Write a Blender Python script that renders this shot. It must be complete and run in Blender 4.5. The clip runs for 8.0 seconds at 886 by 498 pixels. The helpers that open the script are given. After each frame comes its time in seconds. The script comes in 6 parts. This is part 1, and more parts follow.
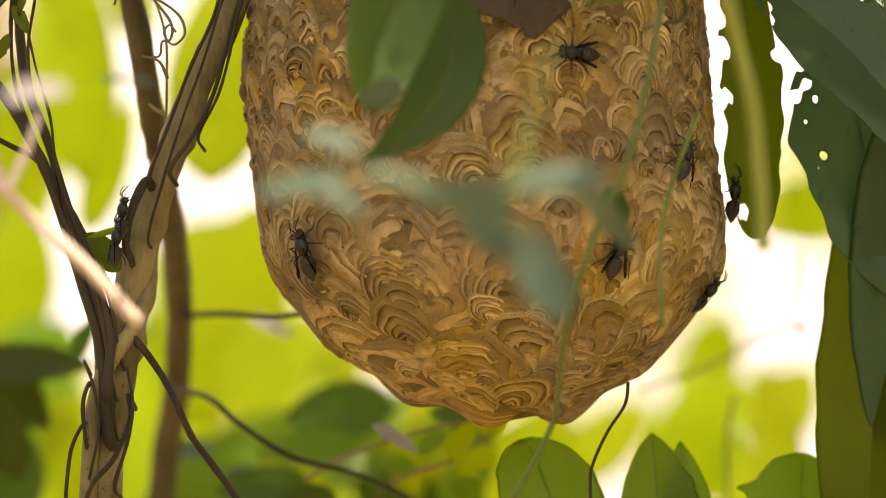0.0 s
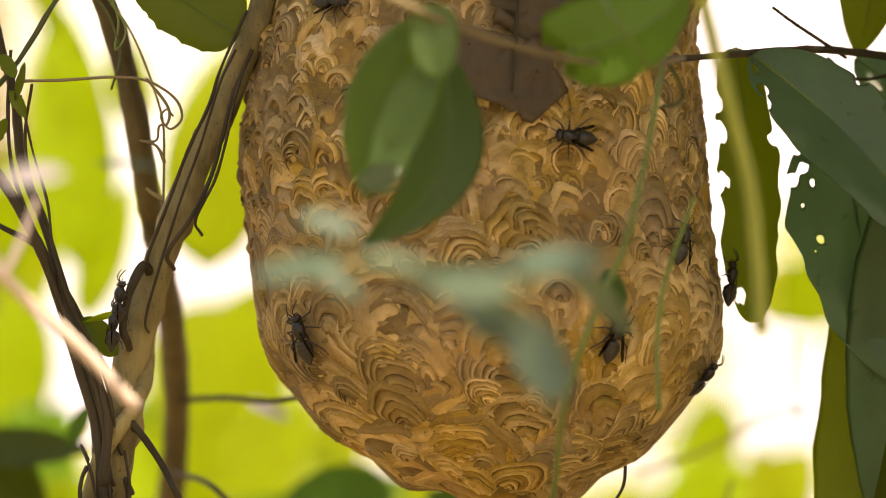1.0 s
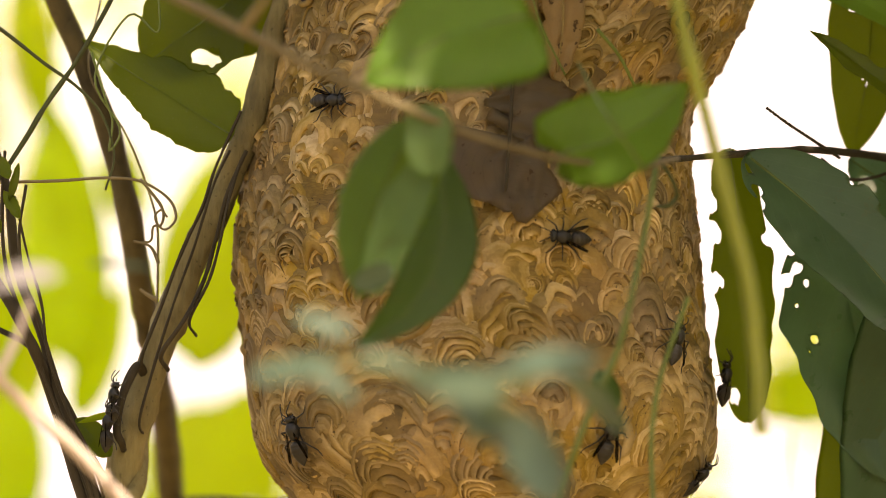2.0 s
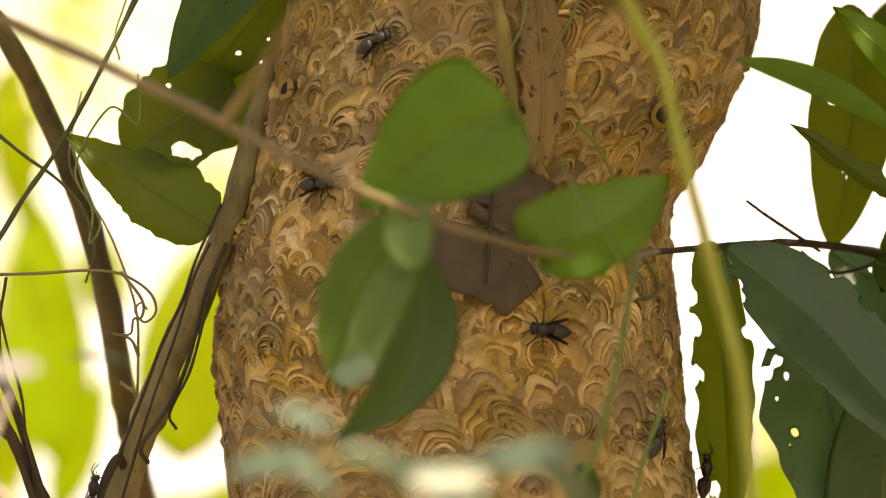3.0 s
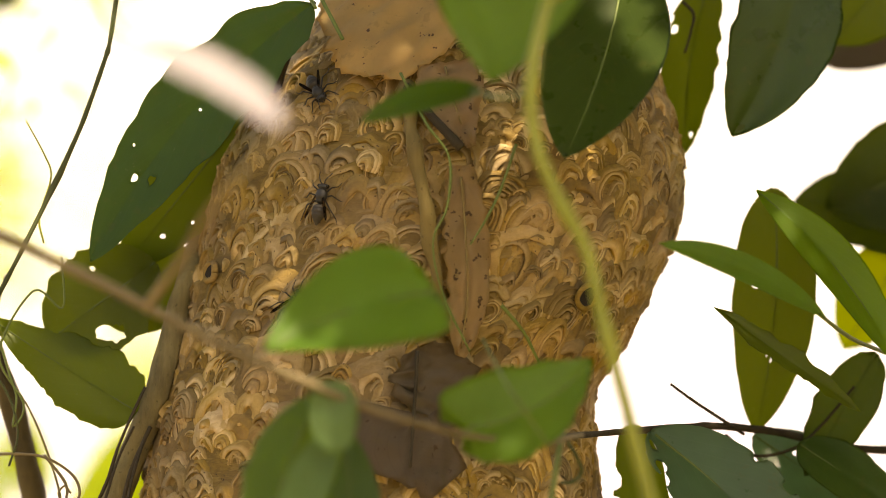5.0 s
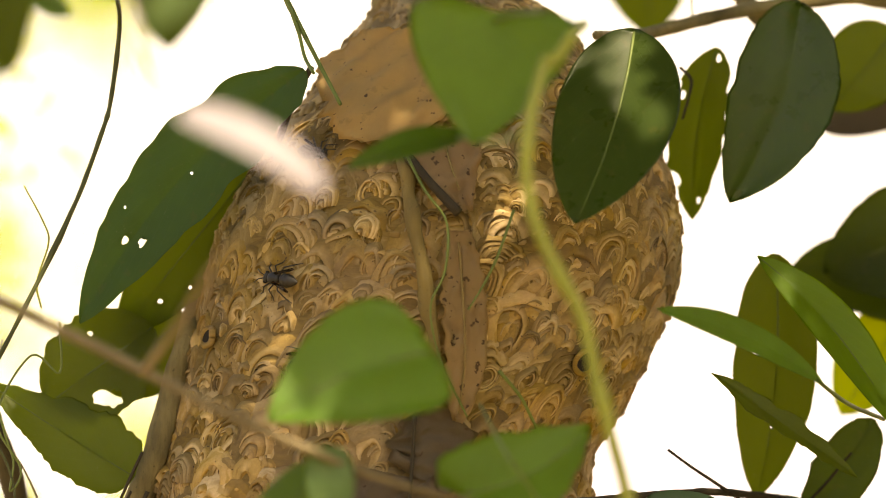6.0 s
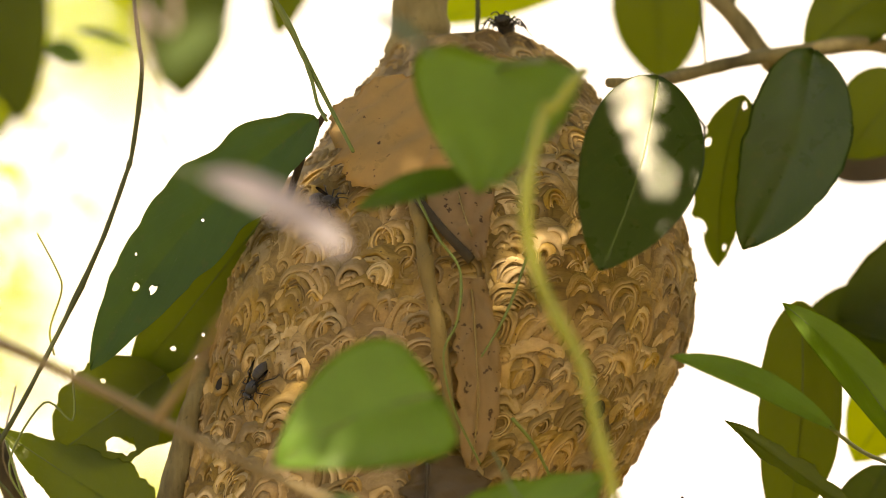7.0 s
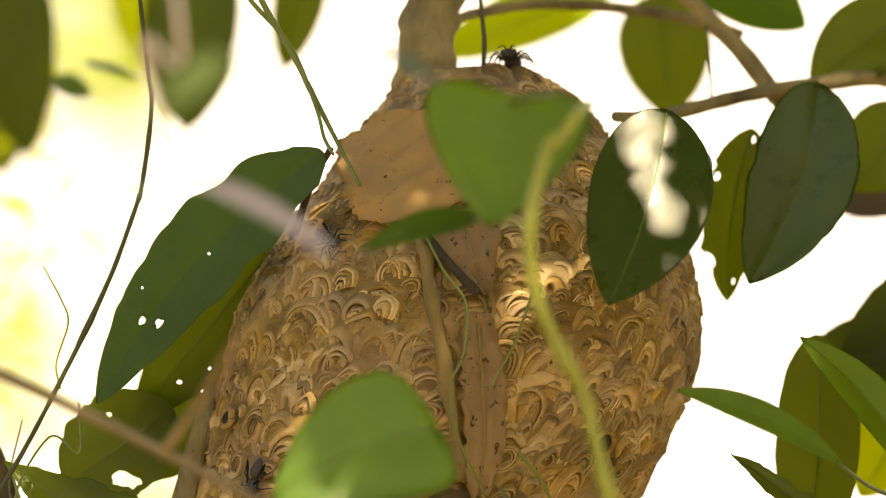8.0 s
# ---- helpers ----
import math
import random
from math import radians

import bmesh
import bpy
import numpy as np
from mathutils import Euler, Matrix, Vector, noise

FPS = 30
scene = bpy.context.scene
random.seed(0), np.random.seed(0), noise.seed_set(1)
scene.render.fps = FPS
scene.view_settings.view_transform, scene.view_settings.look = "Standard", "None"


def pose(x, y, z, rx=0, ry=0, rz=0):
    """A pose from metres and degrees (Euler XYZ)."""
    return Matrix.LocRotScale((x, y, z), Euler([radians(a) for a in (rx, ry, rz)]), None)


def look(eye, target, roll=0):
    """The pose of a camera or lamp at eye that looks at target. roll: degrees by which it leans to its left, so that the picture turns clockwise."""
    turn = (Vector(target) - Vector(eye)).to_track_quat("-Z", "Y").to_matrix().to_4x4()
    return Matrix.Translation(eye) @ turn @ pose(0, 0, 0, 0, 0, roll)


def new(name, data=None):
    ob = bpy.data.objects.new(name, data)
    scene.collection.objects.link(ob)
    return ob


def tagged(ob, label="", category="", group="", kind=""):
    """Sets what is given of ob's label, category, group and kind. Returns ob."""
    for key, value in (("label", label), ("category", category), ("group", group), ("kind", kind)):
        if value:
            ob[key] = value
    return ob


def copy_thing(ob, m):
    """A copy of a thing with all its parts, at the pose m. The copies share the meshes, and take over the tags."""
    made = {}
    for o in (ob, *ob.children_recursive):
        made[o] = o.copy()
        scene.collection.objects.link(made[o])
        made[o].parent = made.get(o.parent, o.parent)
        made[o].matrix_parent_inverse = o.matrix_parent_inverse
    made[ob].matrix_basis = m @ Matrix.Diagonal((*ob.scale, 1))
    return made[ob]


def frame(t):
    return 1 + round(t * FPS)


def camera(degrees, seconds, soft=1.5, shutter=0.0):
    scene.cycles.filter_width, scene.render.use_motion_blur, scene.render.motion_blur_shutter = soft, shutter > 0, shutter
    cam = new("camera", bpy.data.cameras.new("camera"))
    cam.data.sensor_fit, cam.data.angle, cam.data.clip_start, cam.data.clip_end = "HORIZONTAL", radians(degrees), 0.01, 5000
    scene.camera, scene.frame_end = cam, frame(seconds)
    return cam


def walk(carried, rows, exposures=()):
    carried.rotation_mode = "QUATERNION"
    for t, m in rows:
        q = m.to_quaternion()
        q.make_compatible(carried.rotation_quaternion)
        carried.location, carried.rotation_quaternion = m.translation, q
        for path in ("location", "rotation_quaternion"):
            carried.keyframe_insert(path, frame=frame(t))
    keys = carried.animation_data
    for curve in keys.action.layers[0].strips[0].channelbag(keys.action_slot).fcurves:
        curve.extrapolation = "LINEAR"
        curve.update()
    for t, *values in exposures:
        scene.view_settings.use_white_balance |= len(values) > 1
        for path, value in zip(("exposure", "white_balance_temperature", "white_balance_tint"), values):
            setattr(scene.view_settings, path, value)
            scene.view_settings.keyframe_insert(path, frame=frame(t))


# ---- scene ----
# ---- camera: a long lens on one spot, tilting up the nest ----
cam = camera(9.4, 8.0, soft=0.5)
cam.data.dof.use_dof = True
cam.data.dof.focus_distance = 2.45
cam.data.dof.aperture_fstop = 5.2
walk(cam, [
    (0.0, pose(0, -2.5, 1.45, 92.9308, 0, 0.6973) @ pose(0, 0, 0, 0, 0, 0.096)),
    (0.5, pose(0, -2.5, 1.45, 93.3109, 0, 0.6677) @ pose(0, 0, 0, 0, 0, 0.024)),
    (1.0, pose(0, -2.5, 1.45, 93.8231, 0, 0.6679) @ pose(0, 0, 0, 0, 0, 0.037)),
    (1.5, pose(0, -2.5, 1.45, 94.3794, 0, 0.6269) @ pose(0, 0, 0, 0, 0, 0.017)),
    (1.7, pose(0, -2.5, 1.45, 94.5836, 0, 0.6150) @ pose(0, 0, 0, 0, 0, 0.003)),
    (2.8, pose(0, -2.5, 1.45, 95.6932, 0, 0.5009) @ pose(0, 0, 0, 0, 0, 0.002)),
    (3.0, pose(0, -2.5, 1.45, 95.8778, 0, 0.3936) @ pose(0, 0, 0, 0, 0, 0.003)),
    (3.5, pose(0, -2.5, 1.45, 96.3815, 0, 0.0690) @ pose(0, 0, 0, 0, 0, -0.034)),
    (4.0, pose(0, -2.5, 1.45, 96.9063, 0, -0.1572) @ pose(0, 0, 0, 0, 0, -0.112)),
    (4.5, pose(0, -2.5, 1.45, 97.3953, 0, -0.3019) @ pose(0, 0, 0, 0, 0, -0.024)),
    (5.0, pose(0, -2.5, 1.45, 97.8260, 0, -0.4195) @ pose(0, 0, 0, 0, 0, -0.079)),
    (5.2, pose(0, -2.5, 1.45, 97.9931, 0, -0.4460) @ pose(0, 0, 0, 0, 0, -0.000)),
    (6.3, pose(0, -2.5, 1.45, 98.6834, 0, -0.4457) @ pose(0, 0, 0, 0, 0, 0.000)),
    (6.5, pose(0, -2.5, 1.45, 98.7884, 0, -0.4017) @ pose(0, 0, 0, 0, 0, -0.013)),
    (7.0, pose(0, -2.5, 1.45, 99.0232, 0, -0.3067) @ pose(0, 0, 0, 0, 0, 0.004)),
    (7.5, pose(0, -2.5, 1.45, 99.2148, 0, -0.2641) @ pose(0, 0, 0, 0, 0, 0.019)),
    (8.0, pose(0, -2.5, 1.45, 99.3828, 0, -0.2374) @ pose(0, 0, 0, 0, 0, 0.060)),
], exposures=[(0.0, 1.22, 9200, 14), (1.7, 1.24, 9400, 14), (3.0, 1.28, 9700, 13), (5.0, 1.34, 9700, 13), (8.0, 1.42, 9700, 13)])

# ---- light: bright sky, high sun filtered by the tree overhead ----
SUN = Vector((0.30, -0.40, 0.87)).normalized()
world = bpy.data.worlds.new("sky")
scene.world = world
world.use_nodes = True
wn = world.node_tree
sky = wn.nodes.new("ShaderNodeTexSky")
sky.sky_type = "NISHITA"
sky.sun_disc = False
sky.sun_elevation = math.asin(SUN.z)
sky.sun_rotation = math.atan2(SUN.x, SUN.y)
sky.air_density, sky.dust_density, sky.ozone_density = 1.0, 4.0, 1.0
wn.links.new(sky.outputs["Color"], wn.nodes["Background"].inputs["Color"])
wn.nodes["Background"].inputs["Strength"].default_value = 0.13
sun = new("sun", bpy.data.lights.new("sun", "SUN"))
sun.data.energy, sun.data.angle, sun.data.color = 4.5, radians(0.5), (1.0, 0.93, 0.82)
sun.matrix_world = look(SUN * 10, (0, 0, 0))


# ---- materials ----
class Nodes:
    """Short hand for node trees."""

    def __init__(self, name):
        self.mat = bpy.data.materials.new(name)
        self.mat.use_nodes = True
        self.tree = self.mat.node_tree
        self.bsdf = self.tree.nodes["Principled BSDF"]
        self.out = self.tree.nodes["Material Output"]

    def add(self, kind, inputs=(), **props):
        n = self.tree.nodes.new("ShaderNode" + kind)
        for k, v in props.items():
            if k == "operation":
                n.operation = v
            elif k == "data_type":
                n.data_type = v
            elif k == "blend_type":
                n.blend_type = v
        for k, v in dict(inputs).items():
            self.put(n.inputs[k], v)
        return n

    def put(self, socket, v):
        if isinstance(v, bpy.types.NodeSocket):
            self.tree.links.new(v, socket)
        else:
            socket.default_value = v

    def math(self, op, a, b=0.0):
        return self.add("Math", {0: a, 1: b}, operation=op).outputs[0]

    def noise(self, scale, vector=None, detail=4.0, rough=0.6):
        n = self.add("TexNoise", {"Scale": scale, "Detail": detail, "Roughness": rough})
        if vector is not None:
            self.put(n.inputs["Vector"], vector)
        return n.outputs[0]

    def ramp(self, fac, stops):
        n = self.add("ValToRGB", {"Fac": fac})
        e = n.color_ramp.elements
        for i, (p, c) in enumerate(stops):
            el = e[i] if i < 2 else e.new(p)
            el.position, el.color = p, (*c, 1)
        return n.outputs[0]

    def mix(self, fac, a, b, blend="MIX"):
        n = self.add("MixRGB", {"Fac": fac, "Color1": a, "Color2": b}, blend_type=blend)
        return n.outputs[0]

    def bump(self, height, strength=0.3, distance=0.001):
        n = self.add("Bump", {"Height": height, "Strength": strength, "Distance": distance})
        self.put(self.bsdf.inputs["Normal"], n.outputs[0])
        return n.outputs[0]

    def set(self, **kw):
        for k, v in kw.items():
            self.put(self.bsdf.inputs[k.replace("_", " ")], v)
        return self.mat


def c4(c):
    return (*c, 1.0)


def leaf_material(name, base, vein, rough=0.38, translucent=0.4, glow=None, spots=0.0):
    n = Nodes(name)
    uv = n.add("TexCoord").outputs["UV"]
    ob = n.add("TexCoord").outputs["Object"]
    sep = n.add("SeparateXYZ", {0: uv})
    t, s = sep.outputs[0], n.math("ABSOLUTE", n.math("SUBTRACT", sep.outputs[1], 0.5))
    rnd = n.add("ObjectInfo").outputs["Random"]
    wob = n.math("MULTIPLY", n.noise(6.0, uv, 2.0), 0.12)
    line = n.math("FRACT", n.math("ADD", n.math("MULTIPLY", n.math("SUBTRACT", t, n.math("MULTIPLY", s, 0.75)), 9.0), wob))
    vein_f = n.math("LESS_THAN", n.math("ABSOLUTE", n.math("SUBTRACT", line, 0.5)), 0.05)
    blotch = n.noise(45.0, ob, 5.0)
    fine = n.noise(700.0, ob, 2.0)
    col = n.mix(n.math("MULTIPLY", blotch, 0.9), c4([v * 0.62 for v in base]), c4([v * 1.25 for v in base]))
    col = n.mix(n.math("MULTIPLY", vein_f, 0.16), col, c4(vein))
    hsv = n.add("HueSaturation", {"Hue": n.math("ADD", 0.485, n.math("MULTIPLY", rnd, 0.03)),
                                  "Value": n.math("ADD", 0.85, n.math("MULTIPLY", rnd, 0.3)), "Color": col})
    col = hsv.outputs[0]
    # nibbled, yellowed marks
    mark = n.math("MULTIPLY", n.math("SUBTRACT", n.noise(150.0, ob, 4.0, 0.6), 0.60), 6.0)
    mark = n.math("MINIMUM", n.math("MAXIMUM", mark, 0.0), 0.45)
    col = n.mix(mark, col, n.mix(0.5, col, c4((0.16, 0.13, 0.04))))
    dust = n.math("MULTIPLY", n.math("GREATER_THAN", n.noise(520.0, ob, 2.0), 0.72), 0.35)
    col = n.mix(dust, col, c4((0.22, 0.24, 0.12)))
    if spots:
        sp = n.math("GREATER_THAN", n.noise(260.0, ob, 2.0), spots)
        col = n.mix(sp, col, c4((0.10, 0.06, 0.03)))
    n.bump(n.math("ADD", n.math("MULTIPLY", vein_f, -0.5), n.math("MULTIPLY", fine, 0.25)), 0.35, 0.0006)
    n.set(Base_Color=col, Roughness=n.math("ADD", rough - 0.08, n.math("MULTIPLY", blotch, 0.2)))
    tr = n.add("BsdfTranslucent", {"Color": n.mix(0.75, col, c4(glow or [base[0] * 2.6, base[1] * 2.2, base[2] * 0.6]))})
    mx = n.add("MixShader", {0: translucent, 1: n.bsdf.outputs[0], 2: tr.outputs[0]})
    n.tree.links.new(mx.outputs[0], n.out.inputs["Surface"])
    return n.mat


LEAF_MID = leaf_material("leaf_mid_green", (0.075, 0.17, 0.022), (0.16, 0.27, 0.06))
LEAF_DARK = leaf_material("leaf_dark_glossy", (0.064, 0.145, 0.032), (0.08, 0.16, 0.045), rough=0.40, translucent=0.3)
LEAF_BLUE = leaf_material("leaf_blue_green_gloss", (0.120, 0.225, 0.122), (0.15, 0.25, 0.14), rough=0.28, translucent=0.22, glow=(0.16, 0.34, 0.09))
LEAF_SOFT = leaf_material("leaf_soft_green", (0.135, 0.250, 0.040), (0.21, 0.32, 0.09), translucent=0.4)
LEAF_DEEP = leaf_material("leaf_deep_olive_green", (0.062, 0.102, 0.014), (0.08, 0.12, 0.02), rough=0.42, translucent=0.4)
LEAF_SAGE = leaf_material("leaf_sage_green", (0.15, 0.25, 0.105), (0.19, 0.30, 0.13), rough=0.36, translucent=0.3)
LEAF_WAXY = leaf_material("leaf_dark_waxy", (0.058, 0.110, 0.020), (0.09, 0.14, 0.03), rough=0.27, translucent=0.2)
LEAF_OLIVE = leaf_material("leaf_olive", (0.108, 0.162, 0.019), (0.15, 0.21, 0.03), translucent=0.5)
LEAF_LIGHT = leaf_material("leaf_light_green", (0.14, 0.27, 0.03), (0.22, 0.36, 0.08), translucent=0.5)
# brighter and yellower than the other greens: sunlight is put into the colour
LEAF_SUN = leaf_material("leaf_sunlit_bright", (0.25, 0.36, 0.015), (0.32, 0.42, 0.05), rough=0.5, translucent=0.6, glow=(0.74, 0.84, 0.03))
LEAF_GREY = leaf_material("leaf_grey_bloom", (0.125, 0.205, 0.180), (0.25, 0.33, 0.26), rough=0.33, translucent=0.2)
# pale base colour holds the whitish sheen of sun on ordinary leaves
LEAF_PALE = leaf_material("leaf_pale_sun_sheen", (0.54, 0.52, 0.58), (0.52, 0.50, 0.56), rough=0.36, translucent=0.25, glow=(0.6, 0.54, 0.5))
# glossy blade for the two extra facets that only make sun glints
LEAF_SHEEN = leaf_material("leaf_glint_facet", (0.15, 0.235, 0.17), (0.18, 0.26, 0.19), rough=0.30, translucent=0.15, glow=(0.3, 0.4, 0.2))
LEAF_TAN = leaf_material("leaf_dead_tan", (0.58, 0.375, 0.150), (0.52, 0.34, 0.14), rough=0.6, translucent=0.1, glow=(0.46, 0.29, 0.10), spots=0.70)
LEAF_BUFF = leaf_material("leaf_dead_buff", (0.47, 0.345, 0.160), (0.42, 0.31, 0.14), rough=0.65, translucent=0.1, glow=(0.35, 0.24, 0.10), spots=0.66)
LEAF_DEAD = leaf_material("leaf_dead_greybrown", (0.155, 0.115, 0.072), (0.07, 0.055, 0.04), rough=0.65, translucent=0.05, glow=(0.12, 0.08, 0.04), spots=0.7)


def bark_material(name, dark, light, scale=90.0, rough=0.85, relief=0.5):
    n = Nodes(name)
    ob = n.add("TexCoord").outputs["Object"]
    st = n.add("Mapping", {"Vector": ob, "Scale": (1.0, 1.0, 0.18)}).outputs[0]
    a, b = n.noise(scale * 2.2, st, 6.0, 0.7), n.noise(scale * 0.25, ob, 3.0)
    fleck = n.math("GREATER_THAN", n.noise(420.0, ob, 2.0), 0.68)
    col = n.mix(n.math("ADD", n.math("MULTIPLY", a, 0.7), n.math("MULTIPLY", n.math("SUBTRACT", b, 0.44), 1.5)), c4(dark), c4(light))
    col = n.mix(n.math("MULTIPLY", fleck, 0.5), col, c4([v * 0.45 for v in dark]))
    n.bump(n.math("ADD", a, n.math("MULTIPLY", b, 0.5)), relief, 0.002)
    return n.set(Base_Color=col, Roughness=rough)


BARK = bark_material("bark_brown", (0.048, 0.039, 0.015), (0.42, 0.345, 0.155), 90.0, 0.85, 1.0)
BARK_BROWN = bark_material("bark_dull_brown", (0.026, 0.020, 0.008), (0.205, 0.160, 0.065), 90.0, 0.85, 0.7)
BARK_DARK = bark_material("bark_dark_vine", (0.016, 0.012, 0.006), (0.062, 0.046, 0.022))
STEM_GREEN = bark_material("stem_green", (0.07, 0.11, 0.015), (0.15, 0.2, 0.04), 60.0, 0.55, 0.25)
STEM_YELLOW = bark_material("stem_yellow_green", (0.16, 0.19, 0.012), (0.27, 0.29, 0.03), 60.0, 0.5, 0.25)
STEM_OLIVE = bark_material("stem_olive", (0.024, 0.032, 0.008), (0.070, 0.086, 0.020), 80.0, 0.7, 0.3)
TWIG_DRY = bark_material("twig_dry_pale", (0.62, 0.49, 0.44), (0.84, 0.73, 0.69), 90.0, 0.7, 0.3)
TWIG_GREY = bark_material("twig_grey_brown", (0.11, 0.085, 0.04), (0.24, 0.19, 0.10), 90.0, 0.75, 0.3)
TWIG_OLIVE = bark_material("twig_olive_brown", (0.10, 0.072, 0.020), (0.27, 0.20, 0.065), 90.0, 0.8, 0.6)
TWIG_TAN = bark_material("twig_tan", (0.15, 0.105, 0.034), (0.31, 0.225, 0.085), 90.0, 0.75, 0.3)


def paper_material(name, striped):
    """Chewed-wood paper: bands of pulp in cream, tan and brown along each scale."""
    n = Nodes(name)
    tc = n.add("TexCoord")
    geo = n.add("NewGeometry")
    world_pos = geo.outputs["Position"]
    rnd = n.math("ADD", n.add("ObjectInfo").outputs["Random"], geo.outputs["Random Per Island"])
    dark, brown, tan, light, cream = (0.105, 0.065, 0.016), (0.200, 0.132, 0.030), (0.315, 0.217, 0.058), (0.430, 0.312, 0.115), (0.69, 0.55, 0.33)
    if striped:
        sep = n.add("SeparateXYZ", {0: tc.outputs["UV"]})
        lap = n.math("FLOOR", n.math("MULTIPLY", sep.outputs[0], 0.1))
        across = n.math("SUBTRACT", sep.outputs[0], n.math("MULTIPLY", lap, 10.0))
        wob = n.math("MULTIPLY", n.noise(110.0, world_pos, 4.0), 2.4)
        v = n.add("CombineXYZ", {0: n.math("MULTIPLY", across, 0.9), 1: n.math("ADD", n.math("MULTIPLY", sep.outputs[1], 5.6), wob),
                                 2: n.math("ADD", n.math("MULTIPLY", rnd, 37.0), n.math("MULTIPLY", lap, 5.3))}).outputs[0]
        streak = n.noise(1.0, v, 2.0, 0.55)
        tone = n.add("TexWhiteNoise", {"Vector": n.add("CombineXYZ", {0: lap, 1: n.math("MULTIPLY", rnd, 91.0), 2: 0.0}).outputs[0]}).outputs[0]
        band = n.math("ADD", n.math("ADD", n.math("MULTIPLY", streak, 0.72), 0.13), n.math("MULTIPLY", n.math("SUBTRACT", tone, 0.47), 0.34))
    else:
        v = n.add("Mapping", {"Vector": world_pos, "Scale": (1.0, 1.0, 5.0)}).outputs[0]
        band = n.noise(38.0, v, 3.0, 0.6)
    col = n.ramp(band, [(0.30, dark), (0.72, cream), (0.39, brown), (0.47, tan), (0.52, brown), (0.57, light), (0.62, tan)])
    if striped:
        lip = n.add("Attribute")
        lip.attribute_name = "lip"
        worn = n.math("MULTIPLY", lip.outputs["Fac"], n.math("ADD", 0.05, n.math("MULTIPLY", n.noise(75.0, world_pos, 3.0), 1.7)))
        col = n.mix(n.math("MINIMUM", n.math("MAXIMUM", worn, 0.0), 0.95), col, c4((0.74, 0.58, 0.34)))
    patch = n.noise(16.0, world_pos, 3.0)
    fibre = n.noise(900.0, n.add("Mapping", {"Vector": world_pos, "Scale": (0.35, 0.35, 1.0)}).outputs[0], 3.0, 0.7)
    grain = n.noise(230.0, world_pos, 5.0, 0.7)
    col = n.mix(n.math("MULTIPLY", patch, 0.4), col, n.mix(0.55, col, c4((0.27, 0.17, 0.03))))
    # pulp from other wood: greyish mauve here and there
    mauve = n.ramp(n.noise(22.0, n.add("Mapping", {"Vector": world_pos, "Location": (3.1, 1.7, 0.4)}).outputs[0], 3.0), [(0.44, (0.0, 0.0, 0.0)), (0.62, (0.75, 0.75, 0.75))])
    col = n.mix(mauve, col, n.mix(0.65, col, c4((0.33, 0.235, 0.165))))
    damp = n.ramp(n.noise(30.0, world_pos, 4.0), [(0.38, (0.78, 0.79, 0.72)), (0.62, (1.12, 1.08, 1.05))])
    col = n.mix(1.0, col, damp, "MULTIPLY")
    mottle = n.ramp(n.noise(140.0, world_pos, 5.0, 0.75), [(0.36, (0.62, 0.60, 0.56)), (0.62, (1.22, 1.20, 1.16))])
    col = n.mix(0.5, col, mottle, "MULTIPLY")
    col = n.mix(n.math("MULTIPLY", n.math("SUBTRACT", grain, 0.3), 0.6), col, c4((0.46, 0.33, 0.15)))
    col = n.mix(0.18, col, n.mix(fibre, c4((0.07, 0.035, 0.008)), c4((0.65, 0.47, 0.20))), "MIX")
    dots = n.math("GREATER_THAN", n.noise(620.0, world_pos, 1.0), 0.715)
    dots = n.math("MULTIPLY", dots, n.math("GREATER_THAN", n.noise(48.0, world_pos, 2.0), 0.53))
    col = n.mix(n.math("MULTIPLY", dots, 0.9), col, c4((0.03, 0.017, 0.009)))
    tone = n.add("HueSaturation", {"Hue": 0.499, "Value": n.math("ADD", 0.51, n.math("MULTIPLY", n.math("FRACT", n.math("MULTIPLY", rnd, 7.13)), 0.60)),
                                   "Saturation": n.math("ADD", 0.95, n.math("MULTIPLY", n.math("FRACT", n.math("MULTIPLY", rnd, 3.7)), 0.22)),
                                   "Color": col})
    n.bump(n.math("ADD", n.math("MULTIPLY", band, 1.0), n.math("ADD", n.math("MULTIPLY", fibre, 0.3), n.math("MULTIPLY", grain, 1.1))), 0.6, 0.0009)
    return n.set(Base_Color=tone.outputs[0], Roughness=0.88)


PAPER = paper_material("nest_paper_banded", True)
PAPER_BASE = paper_material("nest_paper_base", False)


def plain_material(name, color, rough, coat=0.0, scale=300.0, metal=0.0):
    n = Nodes(name)
    ob = n.add("TexCoord").outputs["Object"]
    a = n.noise(scale, ob, 3.0)
    n.bump(a, 0.2, 0.0003)
    return n.set(Base_Color=n.mix(a, c4([v * 0.6 for v in color]), c4([v * 1.4 for v in color])), Roughness=rough, Metallic=metal, Coat_Weight=coat)


WASP_BLACK = plain_material("wasp_black", (0.012, 0.011, 0.009), 0.5)
WASP_BAND = plain_material("wasp_abdomen_grey", (0.024, 0.020, 0.015), 0.55)
WASP_EYE = plain_material("wasp_eye", (0.006, 0.005, 0.005), 0.15)
WASP_LEG = plain_material("wasp_leg", (0.012, 0.009, 0.007), 0.5)
# near-black colour for the shade inside the entrances
HOLE_DARK = plain_material("nest_hole_shade", (0.012, 0.008, 0.004), 0.95)
GROUND = bark_material("forest_floor", (0.09, 0.07, 0.032), (0.32, 0.245, 0.115), 14.0, 0.95, 0.6)


